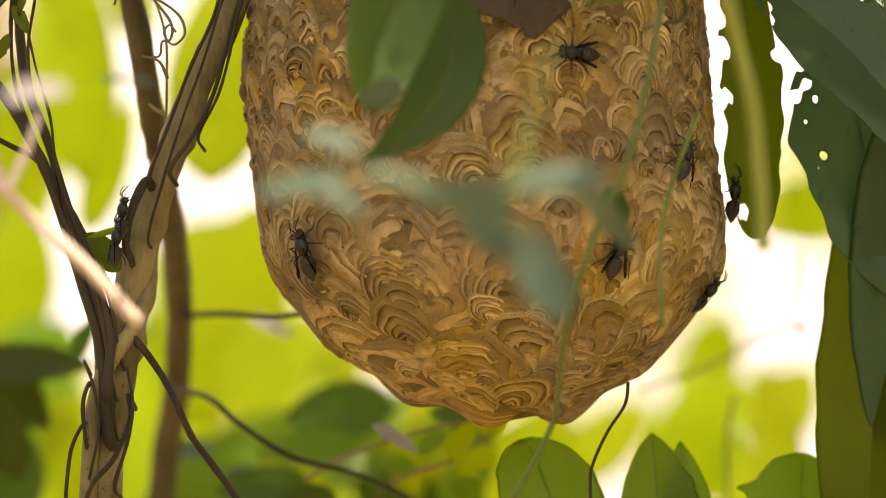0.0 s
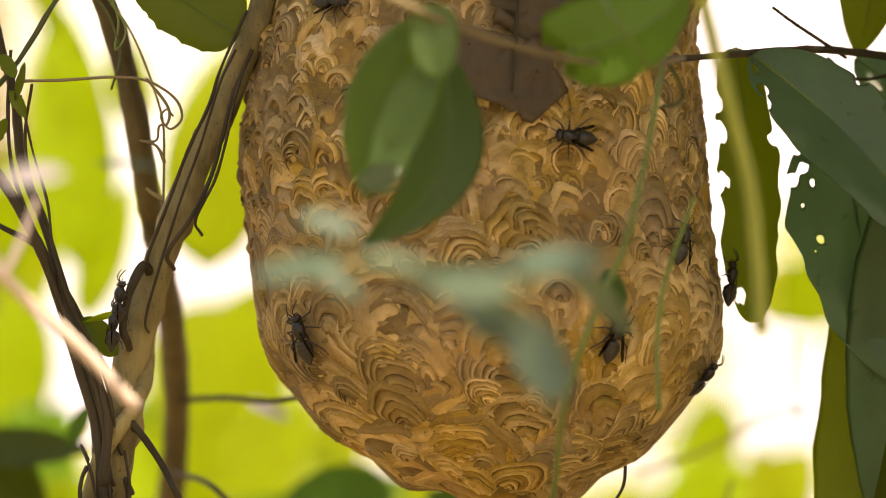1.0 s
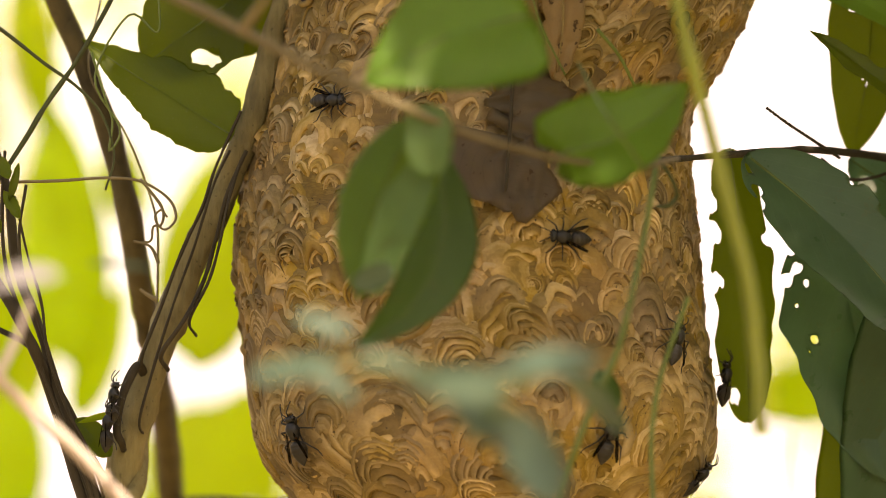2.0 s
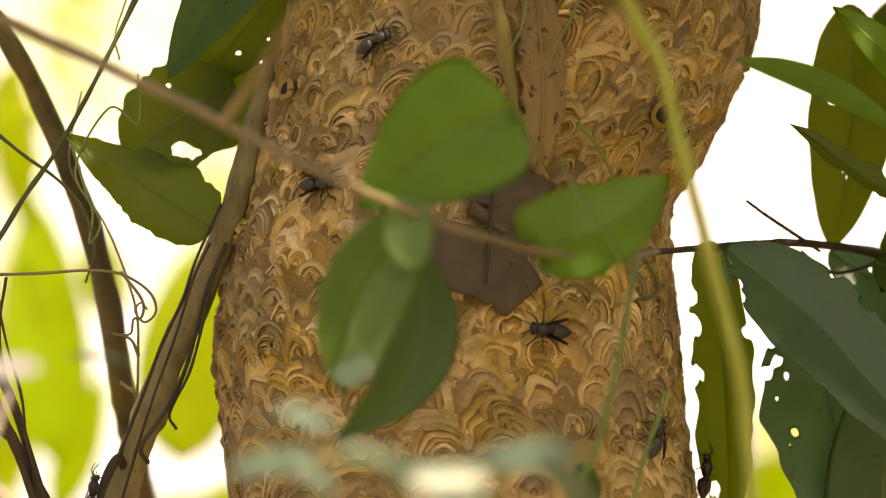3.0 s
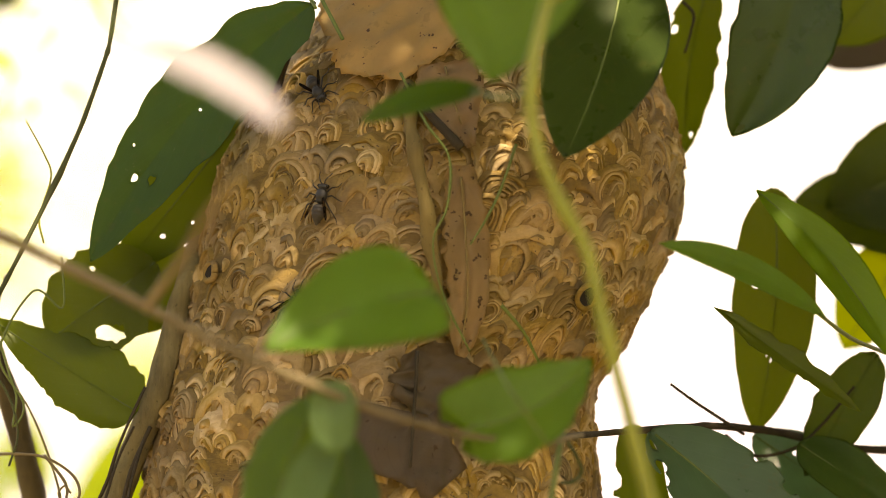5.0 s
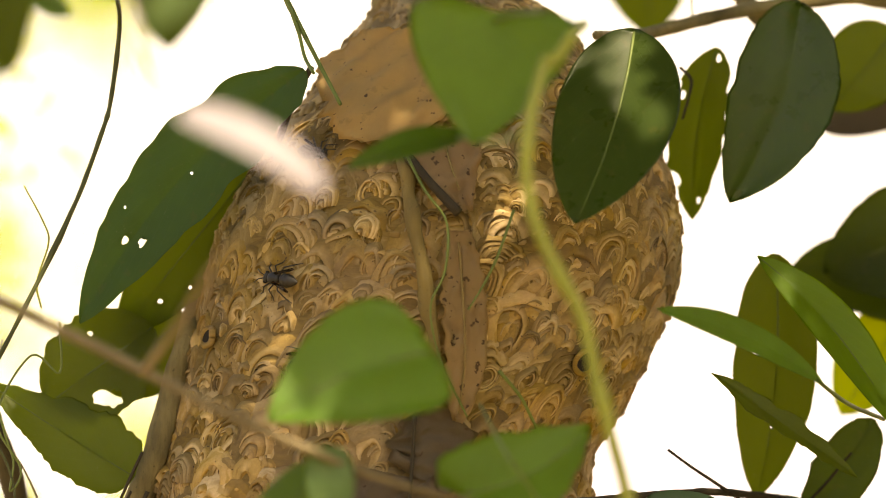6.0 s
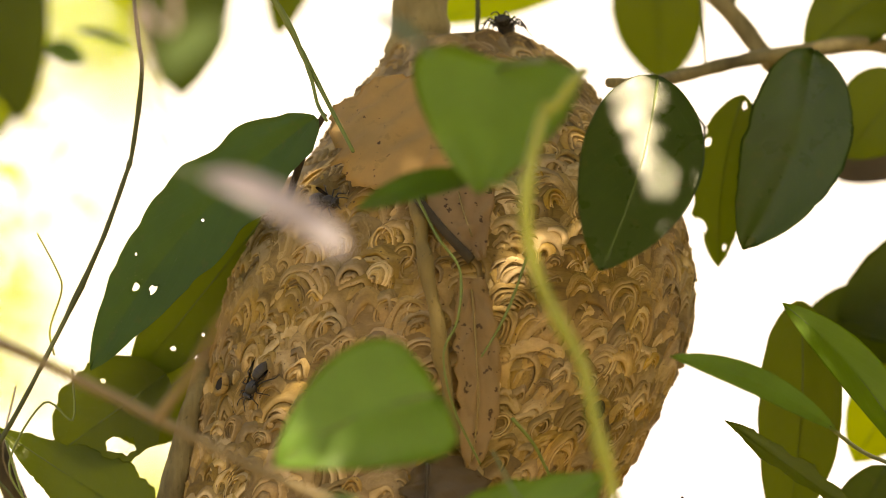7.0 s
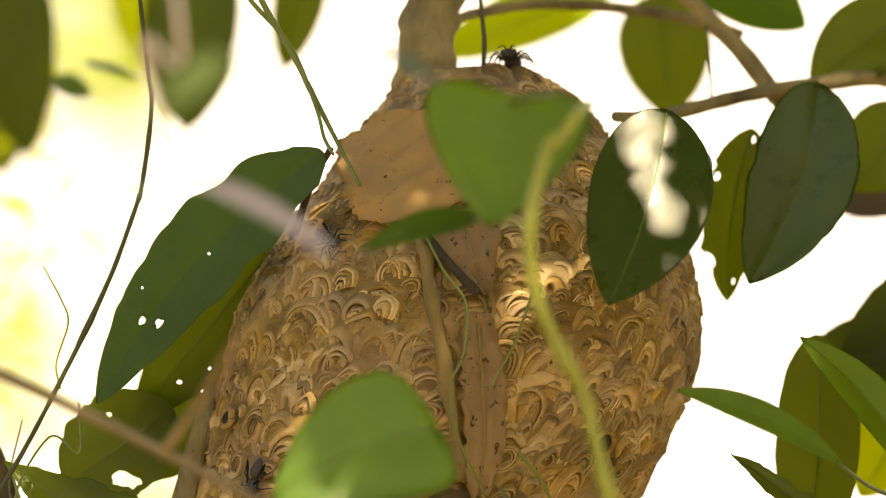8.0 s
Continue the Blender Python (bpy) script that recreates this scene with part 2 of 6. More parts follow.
def litter_material():
    n = Nodes("leaf_litter")
    geo = n.add("NewGeometry")
    ob = n.add("TexCoord").outputs["Object"]
    col = n.ramp(geo.outputs["Random Per Island"], [(0.0, (0.06, 0.035, 0.015)), (1.0, (0.11, 0.13, 0.03)), (0.35, (0.15, 0.09, 0.04)), (0.7, (0.25, 0.18, 0.085))])
    col = n.mix(n.math("MULTIPLY", n.noise(60.0, ob, 4.0), 0.7), col, c4((0.10, 0.06, 0.025)))
    n.bump(n.noise(200.0, ob, 3.0), 0.4, 0.002)
    return n.set(Base_Color=col, Roughness=0.8)


LITTER = litter_material()


def wing_material():
    n = Nodes("wasp_wing")
    n.set(Base_Color=(0.10, 0.055, 0.025, 1), Roughness=0.25, Alpha=0.72)
    return n.mat


WASP_WING = wing_material()


# ---- mesh helpers ----
def mesh_of(name, bm, material, smooth=True):
    me = bpy.data.meshes.new(name)
    bm.to_mesh(me)
    bm.free()
    me.materials.append(material)
    if smooth:
        me.polygons.foreach_set("use_smooth", [True] * len(me.polygons))
    return me


def part(name, bm, material, parent, label="", at=None):
    """One mesh object under a thing or a part; at: its pose in its parent's space."""
    ob = new(name, mesh_of(name, bm, material))
    ob.parent = parent
    if at is not None:
        ob.matrix_basis = at
    return tagged(ob, label)


def thing(name, place, label, category, group="", kind=""):
    ob = new(name)
    ob.empty_display_size = 0.02
    ob.location = place
    return tagged(ob, label, category, group, kind)


def spline(points, steps=6):
    """Catmull-Rom through the points."""
    p = [Vector(q) for q in points]
    p = [2 * p[0] - p[1]] + p + [2 * p[-1] - p[-2]]
    out = []
    for i in range(1, len(p) - 2):
        a, b, c, d = p[i - 1:i + 3]
        for k in range(steps):
            t = k / steps
            out.append(0.5 * (2 * b + (c - a) * t + (2 * a - 5 * b + 4 * c - d) * t * t + (3 * b - a - 3 * c + d) * t ** 3))
    out.append(p[-2])
    return out


def tube(bm, points, r0, r1=None, seg=8, steps=6, rough=0.0, seed=0.0, knots=()):
    """A tapering round stem along a smooth line, ends closed; knots: (share, gain) swellings."""
    r1 = r0 if r1 is None else r1
    line = spline(points, steps)
    last, side = None, Vector((1, 0, 0.01))
    n = len(line)
    for i, p in enumerate(line):
        d = (line[min(i + 1, n - 1)] - line[max(i - 1, 0)]).normalized()
        side = (side - d * side.dot(d))
        side = side.normalized() if side.length > 1e-5 else d.orthogonal().normalized()
        up = d.cross(side)
        u = i / (n - 1)
        r = r0 + (r1 - r0) * u
        for ku, kg in knots:
            r *= 1 + kg * math.exp(-((u - ku) * n / 1.2) ** 2)
        ring = []
        for k in range(seg):
            a = 2 * math.pi * k / seg
            v = side * math.cos(a) + up * math.sin(a)
            rr = r * (1 + rough * noise.noise((p + v * r * 2) * 90 + Vector((seed, 0, 0))))
            ring.append(bm.verts.new(p + v * rr))
        if last:
            for k in range(seg):
                bm.faces.new((last[k], last[(k + 1) % seg], ring[(k + 1) % seg], ring[k]))
        else:
            bm.faces.new(list(reversed(ring)))
        last = ring
    bm.faces.new(last)
    return bm


def stem(name, points, r0, r1, material, parent, label="", seg=8, rough=0.15, knots=(), steps=6):
    base = Vector(parent.location)
    bm = bmesh.new()
    tube(bm, [Vector(p) - base for p in points], r0, r1, seg, steps, rough, random.random() * 50, knots)
    return part(name, bm, material, parent, label)


SHAPES = {"ovate": (0.55, 0.75), "heart": (0.26, 0.85), "lance": (0.75, 0.8), "round": (0.5, 0.5), "drop": (0.4, 1.1), "oblong": (0.35, 0.4), "delta": (0.16, 0.85)}


def leaf_mesh(length, width, shape, fold=0.15, droop=0.1, wave=0.05, ragged=0.0, holes=(), seed=1.0, n=18, m=10, bend=0.0, notch=0.0):
    """A leaf blade along +x, its face towards +z, with thickness, a folded midrib and an uneven edge."""
    a, b = SHAPES[shape]
    peak = a / (a + b)
    top = peak ** a * (1 - peak) ** b
    bm = bmesh.new()
    uvl = bm.loops.layers.uv.new("UVMap")
    grid, uvs = [], {}
    for i in range(n + 1):
        t = i / n
        tt = min(max(t, 0.002), 0.998)
        w = 0.5 * width * tt ** a * (1 - tt) ** b / top
        row = []
        for j in range(-m, m + 1):
            s = j / m
            edge = 1 + ragged * abs(s) ** 3 * (noise.noise((t * 9, seed, 2.0 if s > 0 else 7.0)) + 0.6 * noise.noise((t * 31, seed, 2.0 if s > 0 else 7.0)))
            y = s * w * edge
            x = length * t - notch * length * (1 - t) ** 3 * abs(s)
            z = fold * abs(y) - droop * length * t * t + wave * width * 0.5 * noise.noise((t * 3.1 + seed, s * 1.7, seed * 2))
            y += bend * length * t * (1 - t) * 4 * 0.25
            row.append(bm.verts.new((x, y, z)))
            uvs[row[-1]] = (t, s * 0.5 + 0.5)
        grid.append(row)
    for i in range(n):
        for j in range(2 * m):
            t, s = (i + 0.5) / n, (j + 0.5) / m - 1
            gone = False
            for ht, hs, hr in holes:
                d = math.hypot((t - ht) * length, (s - hs) * width * 0.5)
                if d < hr * (1 + 0.45 * noise.noise((t * 25, s * 12, seed))):
                    gone = True
            if not gone:
                bm.faces.new((grid[i][j], grid[i + 1][j], grid[i + 1][j + 1], grid[i][j + 1]))
    for v in [v for v in bm.verts if not v.link_faces]:
        bm.verts.remove(v)
    for f in bm.faces:
        for lp in f.loops:
            lp[uvl].uv = uvs[lp.vert]
    if holes:
        # round off the bitten edges
        rim = {}
        for e in bm.edges:
            if len(e.link_faces) == 1:
                for v in e.verts:
                    rim.setdefault(v, []).append(e.other_vert(v))
        for _ in range(5):
            moved = {v: v.co * 0.4 + (near[0].co + near[1].co) * 0.3 for v, near in rim.items() if len(near) == 2}
            for v, co in moved.items():
                v.co = co
    bmesh.ops.solidify(bm, geom=bm.faces[:], thickness=0.0003)
    return bm


def leaf_pose(base, tip, face=(0, -1, 0.35), roll=0.0):
    x = (Vector(tip) - Vector(base)).normalized()
    z = Vector(face)
    z = (z - x * z.dot(x)).normalized()
    y = z.cross(x)
    m = Matrix((x, y, z)).transposed().to_4x4()
    m.translation = Vector(base)
    return m @ pose(0, 0, 0, roll)


def leaf(parent, base, tip, width, shape="ovate", material=LEAF_MID, face=(0, -1, 0.35), roll=0.0, label="", stalk=None, rib=True, rib_mat=None, name="leaf", **kw):
    """A leaf with its midrib, and a stalk to a twig where one shows."""
    length = (Vector(tip) - Vector(base)).length
    m = leaf_pose(base, tip, face, roll)
    m.translation = m.translation - Vector(parent.location)
    seed = random.random() * 40
    ob = part(name, leaf_mesh(length, width, shape, seed=seed, **kw), material, parent, label, m)
    droop = kw.get("droop", 0.1)
    bend = kw.get("bend", 0.0)
    if rib:
        bm = bmesh.new()
        pts = [(length * t, bend * length * t * (1 - t), -droop * length * t * t - 0.0002) for t in (0.02, 0.25, 0.5, 0.75, 0.95)]
        tube(bm, pts, min(0.0011, width * 0.014), 0.0002, 6, 4)
        part("midrib", bm, rib_mat or STEM_GREEN, ob)
    if stalk is not None:
        bm = bmesh.new()
        q = m.inverted() @ (Vector(stalk) - Vector(parent.location))
        tube(bm, [(0.004, 0, 0), q * 0.5 + Vector((0, 0, -0.004)), q], 0.0009, 0.0012, 6, 5)
        part("stalk", bm, rib_mat or STEM_GREEN, ob)
    return ob


# ---- the ground ----
def make_ground():
    bm = bmesh.new()
    n = 60
    rings = []
    for i in range(n + 1):
        row = []
        for j in range(n + 1):
            u, v = (i / n * 2 - 1), (j / n * 2 - 1)
            x, y = 900 * u * abs(u) ** 2.2, 900 * v * abs(v) ** 2.2
            row.append(bm.verts.new((x, y, 0.05 * noise.noise((x * 0.8, y * 0.8, 0)) - 0.03)))
        rings.append(row)
    for i in range(n):
        for j in range(n):
            bm.faces.new((rings[i][j], rings[i + 1][j], rings[i + 1][j + 1], rings[i][j + 1]))
    ob = new("ground", mesh_of("ground", bm, GROUND))
    tagged(ob, "brown leaf-littered forest floor under the thicket", "ground", kind="structure")


def make_backdrop():
    """A glowing screen for the bright hazy distance and sky far behind the thicket."""
    n = Nodes("glowing_distance")
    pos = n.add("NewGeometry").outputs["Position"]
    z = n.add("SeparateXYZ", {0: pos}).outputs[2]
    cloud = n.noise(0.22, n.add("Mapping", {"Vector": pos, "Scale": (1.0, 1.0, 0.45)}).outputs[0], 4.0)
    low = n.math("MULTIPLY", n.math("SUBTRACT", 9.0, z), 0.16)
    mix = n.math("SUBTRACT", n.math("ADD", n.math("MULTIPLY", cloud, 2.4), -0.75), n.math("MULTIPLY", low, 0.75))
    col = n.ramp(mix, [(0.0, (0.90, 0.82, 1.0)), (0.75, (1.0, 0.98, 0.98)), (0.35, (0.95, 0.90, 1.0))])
    # brightness of sky and haze is emitted by the surface itself
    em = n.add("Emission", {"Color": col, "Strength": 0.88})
    n.tree.links.new(em.outputs[0], n.out.inputs["Surface"])
    bm = bmesh.new()
    rows = []
    for i in range(25):
        a = radians(-60 + 120 * i / 24)
        rows.append([bm.verts.new((70 * math.sin(a), 70 * math.cos(a), h)) for h in (-1, 10, 25, 45)])
    for a, b in zip(rows, rows[1:]):
        for k in range(3):
            bm.faces.new((a[k], b[k], b[k + 1], a[k + 1]))
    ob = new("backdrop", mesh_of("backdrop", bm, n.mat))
    tagged(ob, "glowing backdrop for overexposed hazy sky and sunlit distance", "backdrop", kind="structure")


# ---- the nest ----
# height above the floor, left and right edge
PROFILE = [
    (1.4990, -0.0091, 0.0177),
    (1.5027, -0.0301, 0.0364),
    (1.5087, -0.0450, 0.0459),
    (1.5173, -0.0626, 0.0577),
    (1.5310, -0.0819, 0.0749),
    (1.5494, -0.0997, 0.0892),
    (1.5678, -0.1124, 0.0991),
    (1.5861, -0.1163, 0.1023),
    (1.6151, -0.1204, 0.0989),
    (1.6414, -0.1242, 0.0965),
    (1.6612, -0.1259, 0.0952),
    (1.6837, -0.1233, 0.0928),
    (1.7075, -0.1202, 0.0910),
    (1.7287, -0.1149, 0.0923),
    (1.7460, -0.1102, 0.1038),
    (1.7713, -0.1055, 0.1174),
    (1.8006, -0.0970, 0.1293),
    (1.8274, -0.0910, 0.1337),
    (1.8489, -0.0818, 0.1305),
    (1.8718, -0.0671, 0.1226),
    (1.8920, -0.0493, 0.1100),
    (1.9083, -0.0388, 0.0965),
    (1.9245, -0.0262, 0.0834),
    (1.9368, -0.0152, 0.0698),
    (1.9449, -0.0066, 0.0603),
    (1.9490, 0.0262, 0.0511),
]


def profile(z):
    p = PROFILE
    z = min(max(z, p[0][0]), p[-1][0])
    for i in range(len(p) - 1):
        if z <= p[i + 1][0]:
            u = (z - p[i][0]) / (p[i + 1][0] - p[i][0])
            break
    a, b, c, d = p[max(i - 1, 0)], p[i], p[i + 1], p[min(i + 2, len(p) - 1)]

    def cr(k):
        m0 = (c[k] - a[k]) / max(c[0] - a[0], 1e-6) * (c[0] - b[0])
        m1 = (d[k] - b[k]) / max(d[0] - b[0], 1e-6) * (c[0] - b[0])
        return (2 * u ** 3 - 3 * u * u + 1) * b[k] + (u ** 3 - 2 * u * u + u) * m0 + (-2 * u ** 3 + 3 * u * u) * c[k] + (u ** 3 - u * u) * m1
    return cr(1), cr(2)


SHELL = 0.0028  # how far the scales stand over the envelope


def sag(x, y, z):
    """The uneven lower rim: how far the paper hangs down there."""
    fade = np.clip((PROFILE[0][0] + 0.055 - z) / 0.055, 0.0, 1.0)
    return 0.0034 * fade * np.cos(171 * (x - (-0.0105, 0.0000, 1.5000)[0])) * np.cos(34 * y)


def nest_point(phi, z, lift=0.0):
    """A point of the envelope: phi is 0 towards +x, -90 degrees towards the viewer's side."""
    xl, xr = profile(z)
    rx = max((xr - xl) / 2 - SHELL, 0.001) + lift
    c = (xl + xr) / 2
    ry = rx * 0.94
    x, y = c + rx * math.cos(phi), ry * math.sin(phi)
    return Vector((x, y, z - float(sag(x, y, z))))


def nest_frame(phi, z):
    p = nest_point(phi, z)
    e = 0.002
    du = nest_point(phi + 0.02, z) - nest_point(phi - 0.02, z)
    dz = nest_point(phi, min(z + e, PROFILE[-1][0])) - nest_point(phi, max(z - e, PROFILE[0][0]))
    n = du.cross(dz).normalized()
    up = dz.normalized()
    return p, n, up, up.cross(n).normalized()


def nest_front(x, z, lift=0.0):
    """The place and normal on the viewer's side of the nest at that x and height."""
    xl, xr = profile(z)
    c, rx = (xl + xr) / 2, (xr - xl) / 2
    phi = -math.acos(max(-0.98, min(0.98, (x - c) / rx)))
    p, n, up, side = nest_frame(phi, z)
    return p + n * (SHELL + lift), n, up, side


DENSE = [(PROFILE[0][0] + (PROFILE[-1][0] - PROFILE[0][0]) * i / 1500) for i in range(1501)]
EDGE = np.array([profile(z) for z in DENSE])
DENSE = np.array(DENSE)
RADIUS = np.maximum((EDGE[:, 1] - EDGE[:, 0]) / 2 - SHELL, 0.001)
MIDDLE = EDGE.sum(axis=1) / 2
ARC = np.concatenate(([0.0], np.cumsum(np.hypot(np.diff(DENSE), np.diff(RADIUS)))))


def surface(phi, arc):
    """Points of the envelope by turn and length along its side, for arrays."""
    z = np.interp(arc, ARC, DENSE)
    r, c = np.interp(z, DENSE, RADIUS), np.interp(z, DENSE, MIDDLE)
    x, y = c + r * np.cos(phi), 0.94 * r * np.sin(phi)
    return np.stack([x, y, z - sag(x, y, z)], axis=1)


def drape(verts, phi, z, wide, tall, out, turn):
    """Lay a flat scale on the envelope: its x and y along the surface, its height along the normal."""
    ca, sa = math.cos(radians(turn)), math.sin(radians(turn))
    x0, y0 = verts[:, 0] * wide, (verts[:, 1] - 0.45) * tall
    x, y, h = x0 * ca - y0 * sa, x0 * sa + y0 * ca, verts[:, 2] * out
    arc0 = float(np.interp(z, DENSE, ARC))
    r = max(float(np.interp(z, DENSE, RADIUS)), 0.012)
    ph, arc = phi + x / r, np.clip(arc0 + y, 0.0004, ARC[-1] - 0.0004)
    p = surface(ph, arc)
    n = np.cross(surface(ph + 0.01, arc) - surface(ph - 0.01, arc), surface(ph, arc + 0.0003) - surface(ph, arc - 0.0003))
    n /= np.maximum(np.linalg.norm(n, axis=1, keepdims=True), 1e-12)
    return p + n * (h - 0.0004)[:, None]


SCALES = 44  # forms of paper scale: the first half cupped, the rest broad fans


def scale_shape(k):
    """One paper scale as points and faces: a hood of arched laps, each with a raised lip over the next one inside it."""
    rng = random.Random(k)
    fan = k >= SCALES // 2
    laps = 3 + k % 4 if fan else 1 + k % 3
    inner = 0.10 if fan else rng.uniform(0.22, 0.5)
    edges = [1.0 - (1 - inner) * ((i + (rng.uniform(-0.42, 0.42) if 0 < i < laps else 0)) / laps) ** 0.92 for i in range(laps + 1)]
    rings = [(1.08, -0.9 if fan else -0.55, 0, 0.0), (1.03, -0.15, 0, 0.0)]
    for i in range(laps):
        u = i / laps
        low = (0.12 + 0.45 * math.sin(math.pi * min(1.0, 0.1 + u * 0.8))) if fan else 0.12 + 0.35 * math.sin(math.pi * min(1.0, 0.15 + u)) - 0.30 * u
        rise = rng.uniform(0.35, 0.70) * (1 - 0.3 * u) if fan else rng.uniform(0.45, 0.95) * (1 - 0.45 * u)
        rings.append((edges[i], low, i, 0.0))
        rings.append((edges[i] * 0.55 + edges[i + 1] * 0.45, low + rise * 0.70, i, 0.05))
        rings.append((edges[i] * 0.2 + edges[i + 1] * 0.8, low + rise * 0.97, i, 0.75))
        rings.append((edges[i + 1] + 0.010, low + rise, i, 1.0))
        rings.append((edges[i + 1] + 0.004, low + rise * 0.45 - 0.05, i, 0.0))
        rings.append((edges[i + 1] - 0.004, low - 0.10, i + 1, 0.0))
    rings.append((inner * 0.5, -0.05 if fan else -0.30, laps, 0.0))
    rings.append((0.015, 0.0 if fan else -0.25, laps, 0.0))
    seg = 20 if fan else 15
    span = radians(rng.uniform(72, 108) if fan else rng.choice((rng.uniform(80, 105), rng.uniform(100, 130), rng.uniform(125, 165))))
    squash = rng.uniform(0.0, 0.2)
    lean = rng.uniform(-0.4, 0.4)
    rng_lap = [rng.choice((0.1, 0.6, 0.9, 1.2) if fan else (-0.2, 0.3, 0.9, 1.3)) for _ in range(laps + 1)]
    verts, uvs, faces = [], [], []
    for i, (r, hh, lap, lip) in enumerate(rings):
        for j in range(seg + 1):
            s = j / seg * 2 - 1
            a = s * span
            rr = r * (1 + 0.16 * noise.noise((s * 1.5, k * 3.1, 0.5)) + 0.12 * noise.noise((s * 2.6, k * 5.1, lap * 2.2)) + 0.035 * noise.noise((s * 9, k * 5.1, lap * 3.3)))
            lift = (hh + 0.40) * (1 - 0.5 * abs(s) ** 4) - 0.05 + 0.15 * noise.noise((s * 1.9, r * 2.4, k * 1.7)) if fan else (hh + 0.35) * (1 - 0.85 * abs(s) ** 3) - 0.35 + 0.34 * noise.noise((s * 1.9, r * 2.4, k * 1.7))
            x = rr * math.sin(a) * (1 - squash * max(0, math.cos(a)))
            verts.append((x + lean * (1 - r) * 0.6, rr * math.cos(a) - (0.35 if fan else 0.0) * (1 - r) + 0.06 * noise.noise((s * 2, 4.4, k)), lift))
            uvs.append((s * 0.48 + 0.5 + 10 * lap, r * (2.0 if fan else 0.5), lip * max(0.0, rng_lap[lap] + 1.2 * noise.noise((s * 1.9, lap * 4.1, k * 2.3)))))
    for i in range(len(rings) - 1):
        for j in range(seg):
            a = i * (seg + 1) + j
            faces.append((a + 1, a, a + seg + 1, a + seg + 2))
    return np.array(verts), np.array(uvs), faces


def make_mesh(name, verts, faces, uvs, material):
    me = bpy.data.meshes.new(name)
    me.from_pydata(verts, [], faces)
    lay = me.uv_layers.new(name="UVMap")
    idx = np.empty(len(me.loops), dtype=np.int32)
    me.loops.foreach_get("vertex_index", idx)
    uvs = np.asarray(uvs, dtype=np.float32)
    lay.data.foreach_set("uv", np.ascontiguousarray(uvs[:, :2])[idx].ravel())
    if uvs.shape[1] > 2:
        me.attributes.new("lip", "FLOAT", "POINT").data.foreach_set("value", np.ascontiguousarray(uvs[:, 2]))
    me.polygons.foreach_set("use_smooth", np.ones(len(me.polygons), dtype=bool))
    me.materials.append(material)
    me.update()
    return me


HOLES = [((0.0826, -0.0700, 1.7633), 0.0042), ((-0.0877, -0.0400, 1.7745), 0.0032)]


